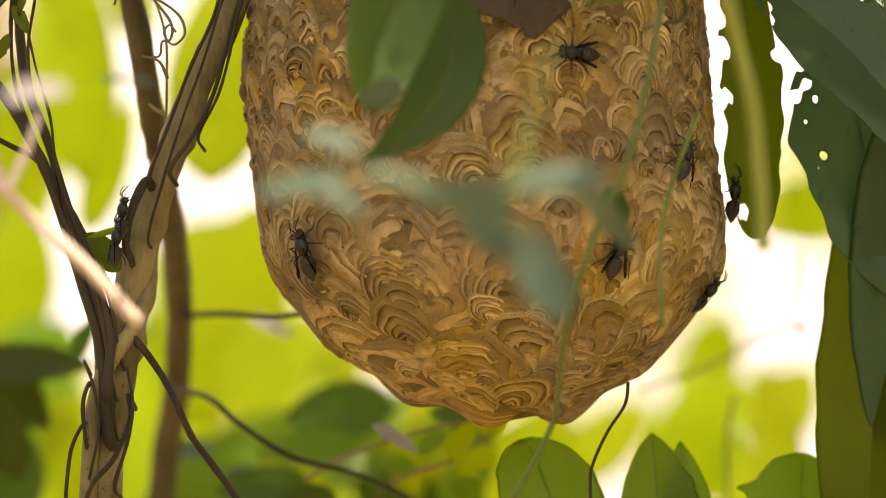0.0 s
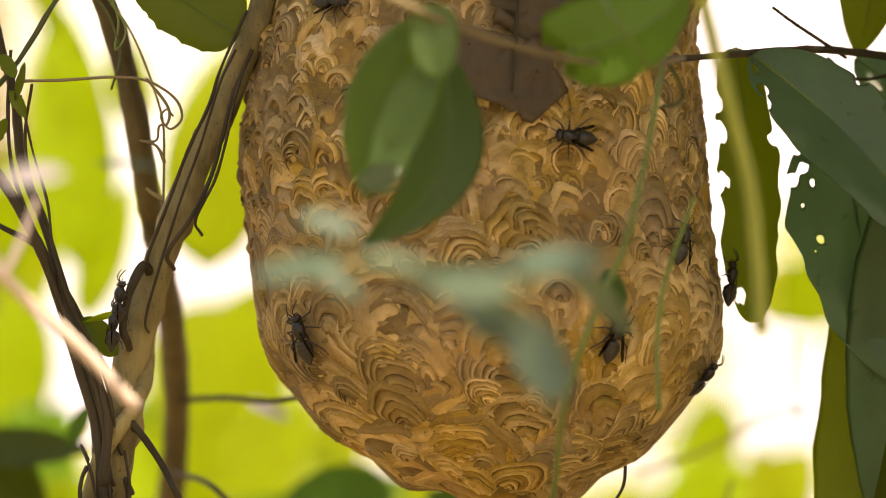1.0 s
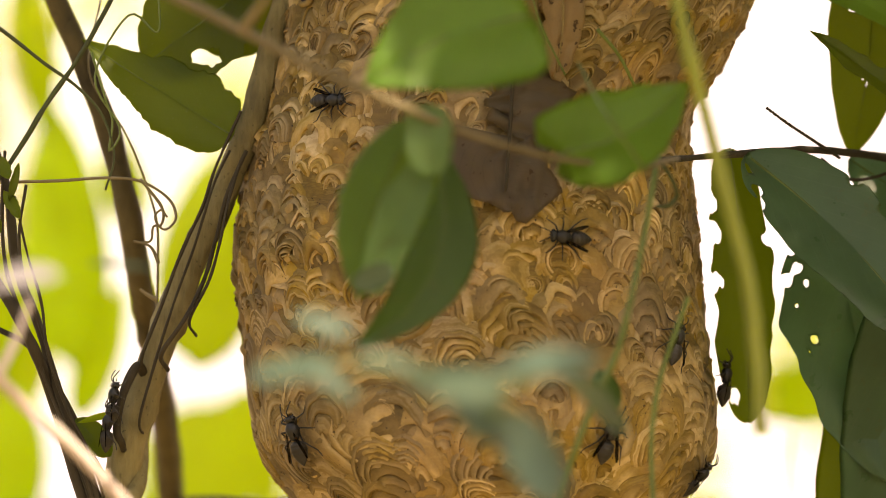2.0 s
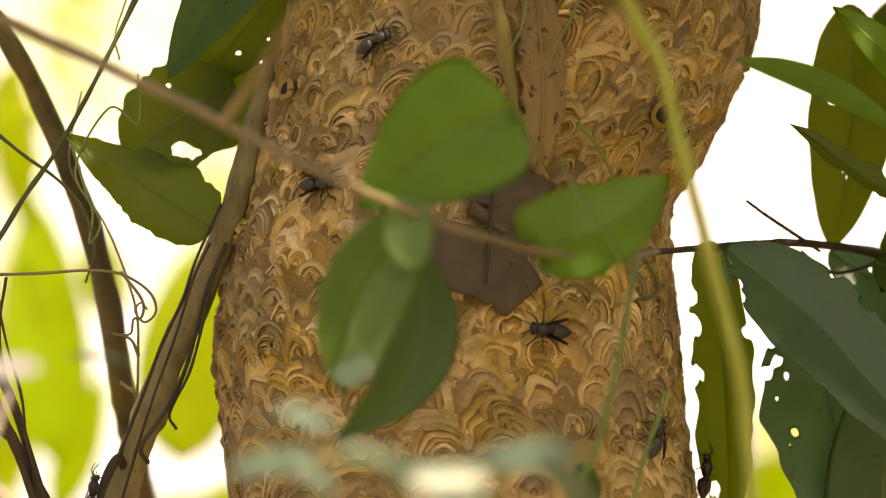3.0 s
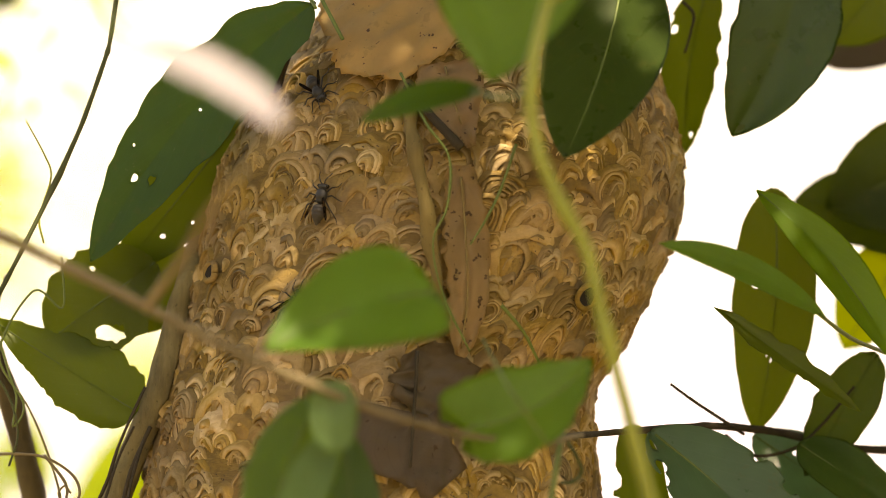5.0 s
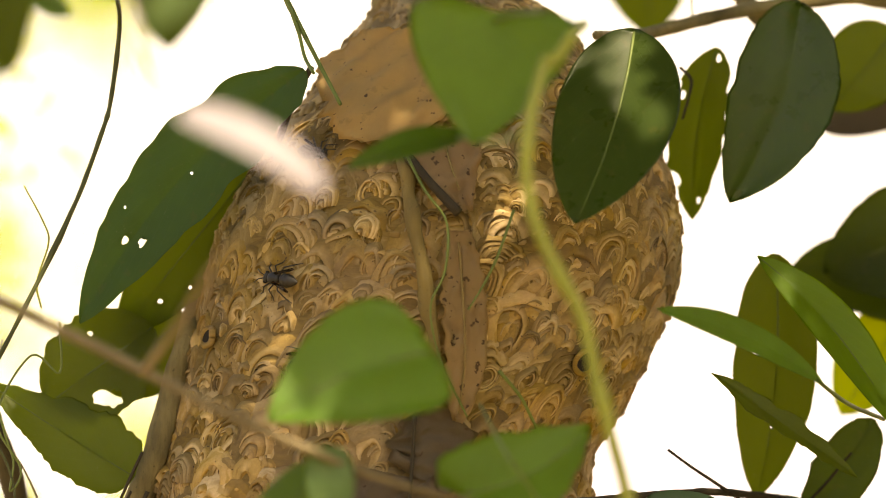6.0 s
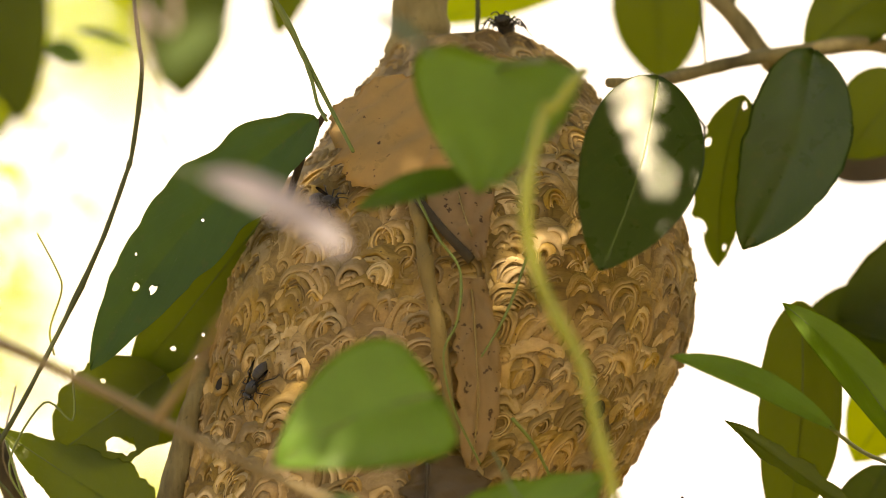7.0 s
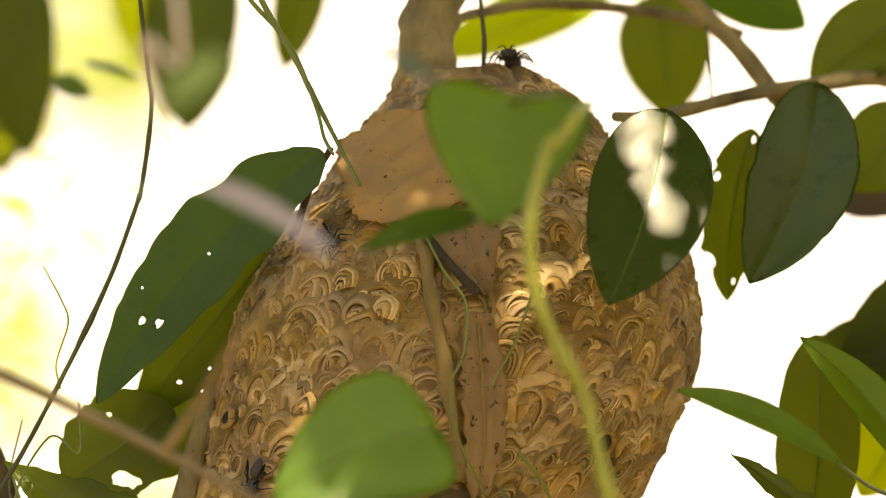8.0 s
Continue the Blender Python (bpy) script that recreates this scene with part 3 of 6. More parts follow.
def make_nest():
    base = Vector((0.0, 0.0, PROFILE[0][0]))
    nest = thing("wasp_nest", base, "large tan paper wasp nest of overlapping banded scales", "wasp nest")
    # envelope
    z0, z1 = PROFILE[0][0], PROFILE[-1][0]
    bm = bmesh.new()
    rows, cols, grid = 150, 120, []
    for i in range(rows + 1):
        u = i / rows
        z = z0 + (z1 - z0) * (0.5 - 0.5 * math.cos(math.pi * u)) * 0.6 + (z1 - z0) * u * 0.4
        ring = []
        for j in range(cols):
            phi = 2 * math.pi * j / cols
            p = nest_point(phi, z)
            c = nest_point(phi, z, 0.01) - p
            b = 0.0010 * noise.noise(p * 55) + 0.0006 * noise.noise(p * 160) - 0.0004
            ring.append(bm.verts.new(p + c.normalized() * b - base))
        grid.append(ring)
    for i in range(rows):
        for j in range(cols):
            k = (j + 1) % cols
            bm.faces.new((grid[i][j], grid[i][k], grid[i + 1][k], grid[i + 1][j]))
    bm.faces.new(list(reversed(grid[0])))
    bm.faces.new(grid[-1])
    part("envelope", bm, PAPER_BASE, nest, "tan papery inner envelope")
    # scales, row after row down the nest, then the bolder ones over them
    rng = random.Random(5)
    shapes = [scale_shape(k) for k in range(SCALES)]
    half = SCALES // 2
    spots = []
    z = z1 - 0.004
    while z > z0 + 0.002:
        low = min(1.0, max(0.0, (1.640 - z) / 0.06))
        xl, xr = profile(z)
        rx = (xr - xl) / 2
        wide = 0.0170 + 0.0215 * low
        count = max(3, int(2 * math.pi * rx / (wide * (0.80 - 0.18 * low))))
        shift = rng.random()
        for k in range(count):
            phi = 2 * math.pi * (k + shift + rng.uniform(-0.36, 0.36)) / count
            zz = z + rng.uniform(-0.007, 0.007) * (1 + low)
            if not z0 + 0.001 < zz < z1 - 0.001:
                continue
            size = wide * rng.choice((0.55, 0.75, 0.95, 1.1, 1.3, 1.7)) * rng.uniform(0.9, 1.1)
            form = half + rng.randrange(half) if rng.random() < low * 0.9 + 0.08 else rng.randrange(half)
            spots.append((phi, zz, size, rng.gauss(0, 20) * (1 + 0.9 * low), form, low, rng.uniform(0.75, 1.5), rng.uniform(0.5, 1.2)))
        e = 0.003
        slope = math.hypot(e, (profile(z)[1] - profile(z)[0]) / 2 - (profile(z - e)[1] - profile(z - e)[0]) / 2) / e
        z -= (0.0080 + 0.0038 * low) / max(1.0, slope)
    bold = []
    for _ in range(3600):
        phi, zz = rng.uniform(math.pi * 0.97, math.pi * 2.03), rng.uniform(z0 + 0.012, z1 - 0.008)
        low = min(1.0, max(0.0, (1.640 - zz) / 0.06))
        p = nest_point(phi, zz)
        size = 0.011 + 0.015 * rng.random() ** 1.6 + 0.026 * low * rng.random()
        if any((p - q).length < 0.50 * (size + r) for q, r in bold):
            continue
        bold.append((p, size))
        form = half + rng.randrange(half) if rng.random() < low * 0.9 + 0.05 else rng.randrange(half)
        spots.append((phi, zz, size, rng.gauss(0, 19) * (1 + 0.8 * low), form, low, rng.uniform(0.8, 1.5), rng.uniform(0.9, 1.7)))
    placed = []
    for phi, zz, size, tilt, k, low, tall, proud in spots:
        p, n, up, side = nest_frame(phi, zz)
        near = min(((p - Vector(h)).xz.length - r for h, r in HOLES)) if p.y < 0 else 1
        if near < 0.003:
            continue
        # the underside to one flank is smooth sheeting
        smooth = max(0.0, min(1.0, (1.560 - zz) / 0.03)) * max(0.0, min(1.0, (p.x - 0.0) / 0.03))
        out = 0.0018 * proud * (1 - 0.05 * low) * (1 - 0.45 * smooth)
        v = drape(shapes[k][0], phi, zz, size * 0.55, size * 0.55 * tall, out, tilt)
        placed.append((abs(p.x - 0.0) + abs(zz - 1.72) * 0.45 + (0 if p.y < 0 else 9), v, k, p))
    placed.sort(key=lambda s: s[0])
    for _, v, k, p in placed[:300]:
        ob = new("paper_scale", make_mesh("paper_scale", (v - np.array(p)).tolist(), shapes[k][2], shapes[k][1], PAPER))
        ob.parent = nest
        ob.location = p - base
    V, U, Fc, at = [], [], [], 0
    for _, v, k, p in placed[300:]:
        u, f = shapes[k][1:]
        V.append(v - np.array(base))
        U.append(u)
        Fc.extend([tuple(i + at for i in q) for q in f])
        at += len(v)
    # torn flakes of pale pulp
    for _ in range(330):
        phi, z = rng.uniform(math.pi, 2 * math.pi), rng.uniform(z0 + 0.01, z1 - 0.01)
        c = rng.uniform(0.0012, 0.0034)
        m = 7
        v = np.array([(0, 0.45, 0.9)] + [(c * rng.uniform(0.6, 1.3) * math.cos(a), c * rng.uniform(0.3, 0.9) * math.sin(a) + 0.45, 0.55 + 0.3 * math.sin(a)) for a in np.linspace(0, 2 * math.pi, m, endpoint=False)])
        v = drape(v, phi, z, 1.0, 1.0, 0.0030, rng.uniform(-60, 60))
        lap = 10 * rng.randrange(3, 40)
        V.append(v - np.array(base))
        U.append(np.array([(lap + 0.5, 0.5, 0.4)] * (m + 1)))
        Fc.extend([(at, at + 1 + i, at + 1 + (i + 1) % m) for i in range(m)])
        at += m + 1
    ob = new("scale_layer", make_mesh("scale_layer", np.concatenate(V).tolist(), Fc, np.concatenate(U), PAPER))
    ob.parent = nest
    tagged(ob, "overlapping banded paper scales", kind="stuff")
    # entrance holes with a raised paper collar
    for (hx, hy, hz), r in HOLES:
        p, n, up, side = nest_front(hx, hz, 0.0012)
        m = Matrix((side, up, n)).transposed().to_4x4()
        m.translation = p - base
        bm = bmesh.new()
        tube(bm, [(r * 1.35 * math.cos(a), r * 1.35 * math.sin(a), 0.0004 * math.sin(3 * a)) for a in [2 * math.pi * i / 10 for i in range(11)]], 0.0015, 0.0015, 7, 3, 0.3)
        part("entrance_collar", bm, PAPER_BASE, nest, "pale paper rim of an entrance", m)
        # flat disc coloured as the hole's inner shade; the paper is not cut
        bm = bmesh.new()
        bmesh.ops.create_circle(bm, cap_ends=True, radius=r * 1.3, segments=16)
        for v in bm.verts:
            v.co.z = 0.0006
        part("entrance_hole", bm, HOLE_DARK, nest, "dark disc for the shade inside an entrance hole", m)
    return nest


# ---- wasps ----
def ball(bm, centre, radii, u=14, v=9, rot=None):
    m = Matrix.Translation(centre) @ (rot or Matrix.Identity(4)) @ Matrix.Diagonal((*radii, 1))
    bmesh.ops.create_uvsphere(bm, u_segments=u, v_segments=v, radius=1, matrix=m)


def make_wasp():
    """A wasp 25 mm long, head to +y, back to +z, feet at z = 0."""
    w = thing("wasp", (0, 0, 0), "black wasp with dusky folded wings sitting on the nest paper", "wasp", "wasps on the nest")
    mm = 0.001
    bm = bmesh.new()
    ball(bm, (0, 9.6 * mm, 3.2 * mm), (3.3 * mm, 1.9 * mm, 2.3 * mm))
    head = part("head", bm, WASP_BLACK, w)
    for s in (-1, 1):
        bm = bmesh.new()
        ball(bm, (s * 2.8 * mm, 9.9 * mm, 3.5 * mm), (0.8 * mm, 1.1 * mm, 1.4 * mm), 10, 7)
        part("eye", bm, WASP_EYE, head)
        bm = bmesh.new()
        tube(bm, [(s * 0.8 * mm, 10.8 * mm, 4.2 * mm), (s * 1.8 * mm, 13.0 * mm, 5.6 * mm), (s * 3.2 * mm, 15.8 * mm, 4.4 * mm), (s * 3.9 * mm, 17.6 * mm, 3.2 * mm)], 0.34 * mm, 0.26 * mm, 6, 4)
        part("antenna", bm, WASP_LEG, head)
        bm = bmesh.new()
        tube(bm, [(s * 0.8 * mm, 10.7 * mm, 2.0 * mm), (s * 0.5 * mm, 11.6 * mm, 1.4 * mm)], 0.5 * mm, 0.25 * mm, 6, 3)
        part("mandible", bm, WASP_LEG, head)
    bm = bmesh.new()
    ball(bm, (0, 4.6 * mm, 3.6 * mm), (3.6 * mm, 4.2 * mm, 3.0 * mm))
    ball(bm, (0, 1.8 * mm, 3.5 * mm), (2.7 * mm, 2.2 * mm, 2.4 * mm))
    part("thorax", bm, WASP_BLACK, w)
    bm = bmesh.new()
    prof = [(0.6, 0.5), (-0.2, 0.8), (-0.9, 1.9), (-1.6, 3.0), (-2.8, 3.5), (-3.0, 3.2), (-3.3, 3.35), (-5.2, 3.65), (-5.4, 3.3), (-5.7, 3.4), (-7.5, 3.1), (-7.7, 2.8), (-8.0, 2.85), (-9.6, 2.1), (-9.8, 1.85), (-10.1, 1.85), (-11.6, 0.8), (-12.4, 0.1)]
    last = None
    for y, r in prof:
        ring = [bm.verts.new((1.12 * r * mm * math.cos(a), y * mm, (3.1 + r * 1.05 * math.sin(a) + 0.02 * y) * mm)) for a in [2 * math.pi * i / 14 for i in range(14)]]
        if last:
            for i in range(14):
                bm.faces.new((last[i], ring[i], ring[(i + 1) % 14], last[(i + 1) % 14]))
        last = ring
    bm.faces.new(last)
    part("abdomen", bm, WASP_BAND, w, "segmented dark grey abdomen")
    for s in (-1, 1):
        bm = bmesh.new()
        pts = [(2.0, 5.2), (3.1, 3.2), (5.2, -2.0), (7.0, -7.4), (7.1, -9.2), (6.2, -9.6), (4.4, -5.8), (2.8, -0.8), (1.6, 3.2)]
        ring = [bm.verts.new((s * x * mm, y * mm, (5.4 + 0.05 * y + (0.15 if i % 2 else 0)) * mm)) for i, (x, y) in enumerate(pts)]
        f = bm.faces.new(ring if s > 0 else list(reversed(ring)))
        bmesh.ops.solidify(bm, geom=[f], thickness=0.00008)
        part("wing", bm, WASP_WING, w, "dusky brown folded wing")
        for hip, knee, shin, foot in (((2.0, 6.6, 2.2), (5.6, 9.2, 4.2), (8.0, 10.8, 1.0), (9.2, 13.2, 0.2)),
                                      ((2.4, 4.2, 2.0), (7.0, 4.8, 4.6), (10.2, 3.2, 0.8), (12.0, 2.8, 0.2)),
                                      ((2.2, 2.2, 2.0), (6.8, -1.8, 5.0), (10.4, -7.2, 0.9), (11.6, -10.4, 0.2))):
            bm = bmesh.new()
            for a, b, r, q in ((hip, knee, 0.5, 0.42), (knee, shin, 0.40, 0.30), (shin, foot, 0.26, 0.2)):
                tube(bm, [(s * a[0] * mm, a[1] * mm, a[2] * mm), (s * b[0] * mm, b[1] * mm, b[2] * mm)], r * mm, q * mm, 6, 3)
            part("leg", bm, WASP_LEG, w)
    return w


def wasp_pose(x, z, heading, lift=0.0, size=1.0):
    """On the viewer's side of the nest; heading in degrees, 0 up, 90 to the right."""
    p, n, up, side = nest_front(x, z, lift)
    m = Matrix((side, up, n)).transposed().to_4x4()
    m.translation = p
    return m @ pose(0, 0, 0, 0, 0, -heading)


def free_pose(place, back, ahead):
    z, y = Vector(back).normalized(), Vector(ahead)
    y = (y - z * y.dot(z)).normalized()
    m = Matrix((y.cross(z), y, z)).transposed().to_4x4()
    m.translation = Vector(place)
    return m


# ---- the thicket round the nest ----
def make_sapling():
    ob = thing("forked_sapling", (-0.19, -0.02, -0.05), "brown-barked sapling wound with thin dark vines beside the nest", "sapling")
    stem("trunk", [(-0.19, -0.02, -0.05), (-0.20, -0.02, 0.7), (-0.1889, -0.0200, 1.3925), (-0.1871, -0.0200, 1.4622), (-0.1829, -0.0200, 1.5043), (-0.1766, -0.0200, 1.5355), (-0.1719, -0.0200, 1.5668), (-0.1628, -0.0200, 1.6007), (-0.1510, -0.0200, 1.6321),
         (-0.1375, -0.0200, 1.6674), (-0.1249, -0.0200, 1.6949), (-0.1135, -0.0300, 1.7228), (-0.1057, -0.0300, 1.7543), (-0.0989, -0.0200, 1.7819), (-0.0873, 0.0600, 1.8310), (-0.0552, 0.1300, 1.8753)], 0.0105, 0.0045, BARK, ob, seg=12, rough=0.25,
         knots=((0.33, 0.25), (0.44, 0.2), (0.53, 0.15)))
    stem("side_stem", [(-0.1947, -0.0300, 1.4057), (-0.1906, -0.0320, 1.4937), (-0.1852, -0.0340, 1.5195), (-0.1722, -0.0340, 1.5389), (-0.1662, -0.0200, 1.5564), (-0.1659, 0.0000, 1.5783), (-0.1609, 0.0120, 1.6079)], 0.0042, 0.0035, BARK, ob, rough=0.25)
    def vine(r, *pts):
        # each one grows out of the trunk
        pts = [Vector(pts[0]) + Vector((0.002, 0.018, -0.006))] + list(pts)
        stem("vine", pts, r, r * 0.8, BARK_DARK, ob, "thin dark brown vine", seg=6, rough=0.3)

    vine(0.0030, (-0.1825, -0.0360, 1.4910), (-0.1877, -0.0360, 1.5350), (-0.1968, -0.0360, 1.5661), (-0.2047, -0.0350, 1.5920), (-0.2138, -0.0500, 1.6170), (-0.2267, -0.0500, 1.6402), (-0.2397, -0.0500, 1.6583))
    vine(0.0024, (-0.1835, -0.0400, 1.5090), (-0.1822, -0.0400, 1.5374), (-0.1913, -0.0400, 1.5685), (-0.2017, -0.0400, 1.5943), (-0.2124, -0.0360, 1.6283), (-0.2215, -0.0360, 1.6517), (-0.2254, -0.0360, 1.6829), (-0.2301, -0.0360, 1.7012), (-0.2371, -0.0500, 1.7310))
    vine(0.0017, (-0.1734, -0.0360, 1.5441), (-0.1838, -0.0360, 1.5609), (-0.1942, -0.0360, 1.5816), (-0.2072, -0.0360, 1.6049), (-0.2163, -0.0360, 1.6166), (-0.2280, -0.0360, 1.6231), (-0.2437, -0.0360, 1.6309))
    vine(0.0019, (-0.1708, -0.0360, 1.5350), (-0.1578, -0.0360, 1.5169), (-0.1492, -0.0500, 1.5011), (-0.1451, -0.0100, 1.4889), (-0.1259, 0.0000, 1.4623), (-0.1128, 0.0000, 1.4418))
    vine(0.0009, (-0.1641, -0.0400, 1.6099), (-0.1550, -0.0400, 1.6345), (-0.1459, -0.0400, 1.6592), (-0.1363, -0.0400, 1.6800), (-0.1304, -0.0400, 1.6982), (-0.1188, -0.0400, 1.7243))
    vine(0.0012, (-0.1544, -0.0500, 1.6118), (-0.1440, -0.0500, 1.6273), (-0.1358, -0.0350, 1.6466), (-0.1298, -0.0360, 1.6673), (-0.1254, -0.0360, 1.6855), (-0.1164, -0.0360, 1.7064))
    vine(0.0022, (-0.1656, -0.0360, 1.6075), (-0.1718, -0.0400, 1.5956), (-0.1752, -0.0400, 1.5788), (-0.1729, -0.0360, 1.5712), (-0.1731, -0.0180, 1.5682))
    vine(0.0013, (-0.1739, -0.0360, 1.5091), (-0.1729, -0.0360, 1.4988), (-0.1799, -0.0360, 1.4807), (-0.1916, -0.0360, 1.4652), (-0.1968, -0.0360, 1.4419))
    vine(0.0011, (-0.1937, -0.0360, 1.4962), (-0.1994, -0.0360, 1.4859), (-0.2020, -0.0360, 1.4678), (-0.2025, -0.0360, 1.4471))
    vine(0.0012, (-0.1916, -0.0360, 1.5143), (-0.1944, -0.0400, 1.5039), (-0.1929, -0.0360, 1.4859), (-0.1917, -0.0180, 1.4796))
    vine(0.0009, (-0.1799, -0.0360, 1.4936), (-0.1845, -0.0400, 1.5349), (-0.1939, -0.0400, 1.5659), (-0.1994, -0.0420, 1.5916), (-0.2075, -0.0450, 1.6173), (-0.2169, -0.0500, 1.6454), (-0.2195, -0.0500, 1.6661), (-0.2164, -0.0500, 1.6894))
    vine(0.0011, (-0.1812, -0.0360, 1.5117), (-0.1859, -0.0420, 1.5451), (-0.1962, -0.0440, 1.5734), (-0.2070, -0.0450, 1.5992), (-0.2159, -0.0500, 1.6247), (-0.2247, -0.0500, 1.6480), (-0.2273, -0.0500, 1.6738), (-0.2262, -0.0500, 1.7050))
    vine(0.0008, (-0.1774, -0.0340, 1.5247), (-0.1818, -0.0420, 1.5503), (-0.1889, -0.0440, 1.5703), (-0.1981, -0.0460, 1.5883), (-0.2060, -0.0500, 1.6118), (-0.2091, -0.0500, 1.6350), (-0.2159, -0.0500, 1.6583), (-0.2216, -0.0500, 1.6842))
    vine(0.0007, (-0.1651, -0.0360, 1.5816), (-0.1589, -0.0400, 1.6047), (-0.1492, -0.0420, 1.6356), (-0.1399, -0.0420, 1.6616), (-0.1311, -0.0420, 1.6902), (-0.1241, -0.0360, 1.7064))
    vine(0.0008, (-0.1423, -0.0360, 1.6283), (-0.1331, -0.0420, 1.6460), (-0.1279, -0.0440, 1.6640), (-0.1242, -0.0440, 1.6822), (-0.1190, -0.0360, 1.7012))
    vine(0.0010, (-0.1799, -0.0360, 1.4678), (-0.1744, -0.0400, 1.4858), (-0.1716, -0.0400, 1.5039), (-0.1744, -0.0360, 1.5221))
    vine(0.0008, (-0.1944, -0.0340, 1.5247), (-0.1892, -0.0400, 1.5116), (-0.1871, -0.0400, 1.4936), (-0.1916, -0.0360, 1.4704))
    def tendril(r, *pts):
        stem("tendril", pts, r * 0.75, r * 0.5, TWIG_GREY, ob, "thin curling tan tendril", seg=6, rough=0.2)

    tendril(0.0009, (-0.1595, -0.0100, 1.6066), (-0.1590, -0.0100, 1.6328), (-0.1587, -0.0100, 1.6564), (-0.1595, -0.0100, 1.6775), (-0.1668, -0.0100, 1.7012), (-0.1752, -0.0100, 1.7197), (-0.1910, -0.0100, 1.7461), (-0.1857, -0.0100, 1.7806))
    tendril(0.0010, (-0.2203, -0.0500, 1.6907), (-0.2008, -0.0500, 1.6912), (-0.1802, -0.0500, 1.6925), (-0.1642, -0.0500, 1.6909), (-0.1513, -0.0500, 1.6829), (-0.1479, -0.0500, 1.6738), (-0.1531, -0.0500, 1.6687), (-0.1575, -0.0500, 1.6738), (-0.1549, -0.0500, 1.6777), (-0.1518, -0.0500, 1.6744))
    tendril(0.0010, (-0.1642, -0.0500, 1.6920), (-0.1544, -0.0500, 1.6790), (-0.1544, -0.0500, 1.6712), (-0.1582, -0.0500, 1.6700), (-0.1595, -0.0500, 1.6635), (-0.1662, -0.0500, 1.6630))
    tendril(0.0011, (-0.1556, -0.0500, 1.6531), (-0.1595, -0.0500, 1.6609), (-0.1673, -0.0500, 1.6635))
    tendril(0.0016, (-0.1557, -0.0610, 1.6355), (-0.1601, -0.0610, 1.6381), (-0.1634, -0.0610, 1.6406))
    for b, t, w in (((-0.2258, -0.0600, 1.6858), (-0.2181, -0.0600, 1.6729), 0.006), ((-0.2232, -0.0600, 1.6910), (-0.2297, -0.0600, 1.7026), 0.007), ((-0.2271, -0.0600, 1.6729), (-0.2336, -0.0600, 1.6600), 0.006), ((-0.2232, -0.0600, 1.6807), (-0.2186, -0.0600, 1.6988), 0.004)):
        leaf(ob, b, t, w, "lance", LEAF_OLIVE, (0.3, -1, 0), 0, "small withered olive leaf", rib=False, n=10, m=5, ragged=0.2)
    leaf(ob, (-0.1939, -0.0400, 1.5827), (-0.1778, -0.0400, 1.5659), 0.014, "round", LEAF_OLIVE, (0, -1, 0.1), 0, "small olive leaf on the trunk", n=14, m=8, holes=((0.6, -0.2, 0.0008),))
    leaf(ob, (-0.1726, -0.0400, 1.5860), (-0.1918, -0.0500, 1.5814), 0.0035, "lance", LEAF_SUN, (0, -1, 0.4), 0, "narrow yellow leaf", n=10, m=5)
    return ob


def make_slim_tree():
    ob = thing("slim_tree", (-0.22, 0.42, -0.05), "slender brown tree stem leaning behind the sapling", "tree")
    stem("trunk", [(-0.22, 0.42, -0.05), (-0.1932, 0.4200, 1.3056), (-0.1877, 0.4200, 1.4643), (-0.1766, 0.3600, 1.5186), (-0.1711, 0.3000, 1.5583), (-0.1691, 0.2200, 1.5924), (-0.1691, 0.1400, 1.6188), (-0.1707, 0.0800, 1.6421), (-0.1752, 0.0500, 1.6776), (-0.1828, 0.0400, 1.7143),
         (-0.1941, 0.0300, 1.7482), (-0.2092, 0.0200, 1.7846), (-0.2261, 0.0000, 1.8140), (-0.2684, 0.0000, 1.8812), (-0.3163, 0.0000, 2.1009)], 0.0080, 0.0042, BARK_BROWN, ob, seg=12, rough=0.2)
    stem("branch", [(-0.1711, 0.3000, 1.5583), (-0.1427, 0.2200, 1.5564), (-0.1172, 0.1600, 1.5524), (-0.0997, 0.1400, 1.5533), (-0.0775, 0.1400, 1.5522)], 0.0018, 0.001, BARK_DARK, ob)
    stem("branch", [(-0.1729, 0.3000, 1.5201), (-0.1491, 0.1800, 1.5129), (-0.1307, 0.1500, 1.4983), (-0.1057, 0.1500, 1.4830), (-0.0723, 0.1500, 1.4741), (-0.0389, 0.1500, 1.4580)], 0.0016, 0.0012, BARK_DARK, ob)
    return ob


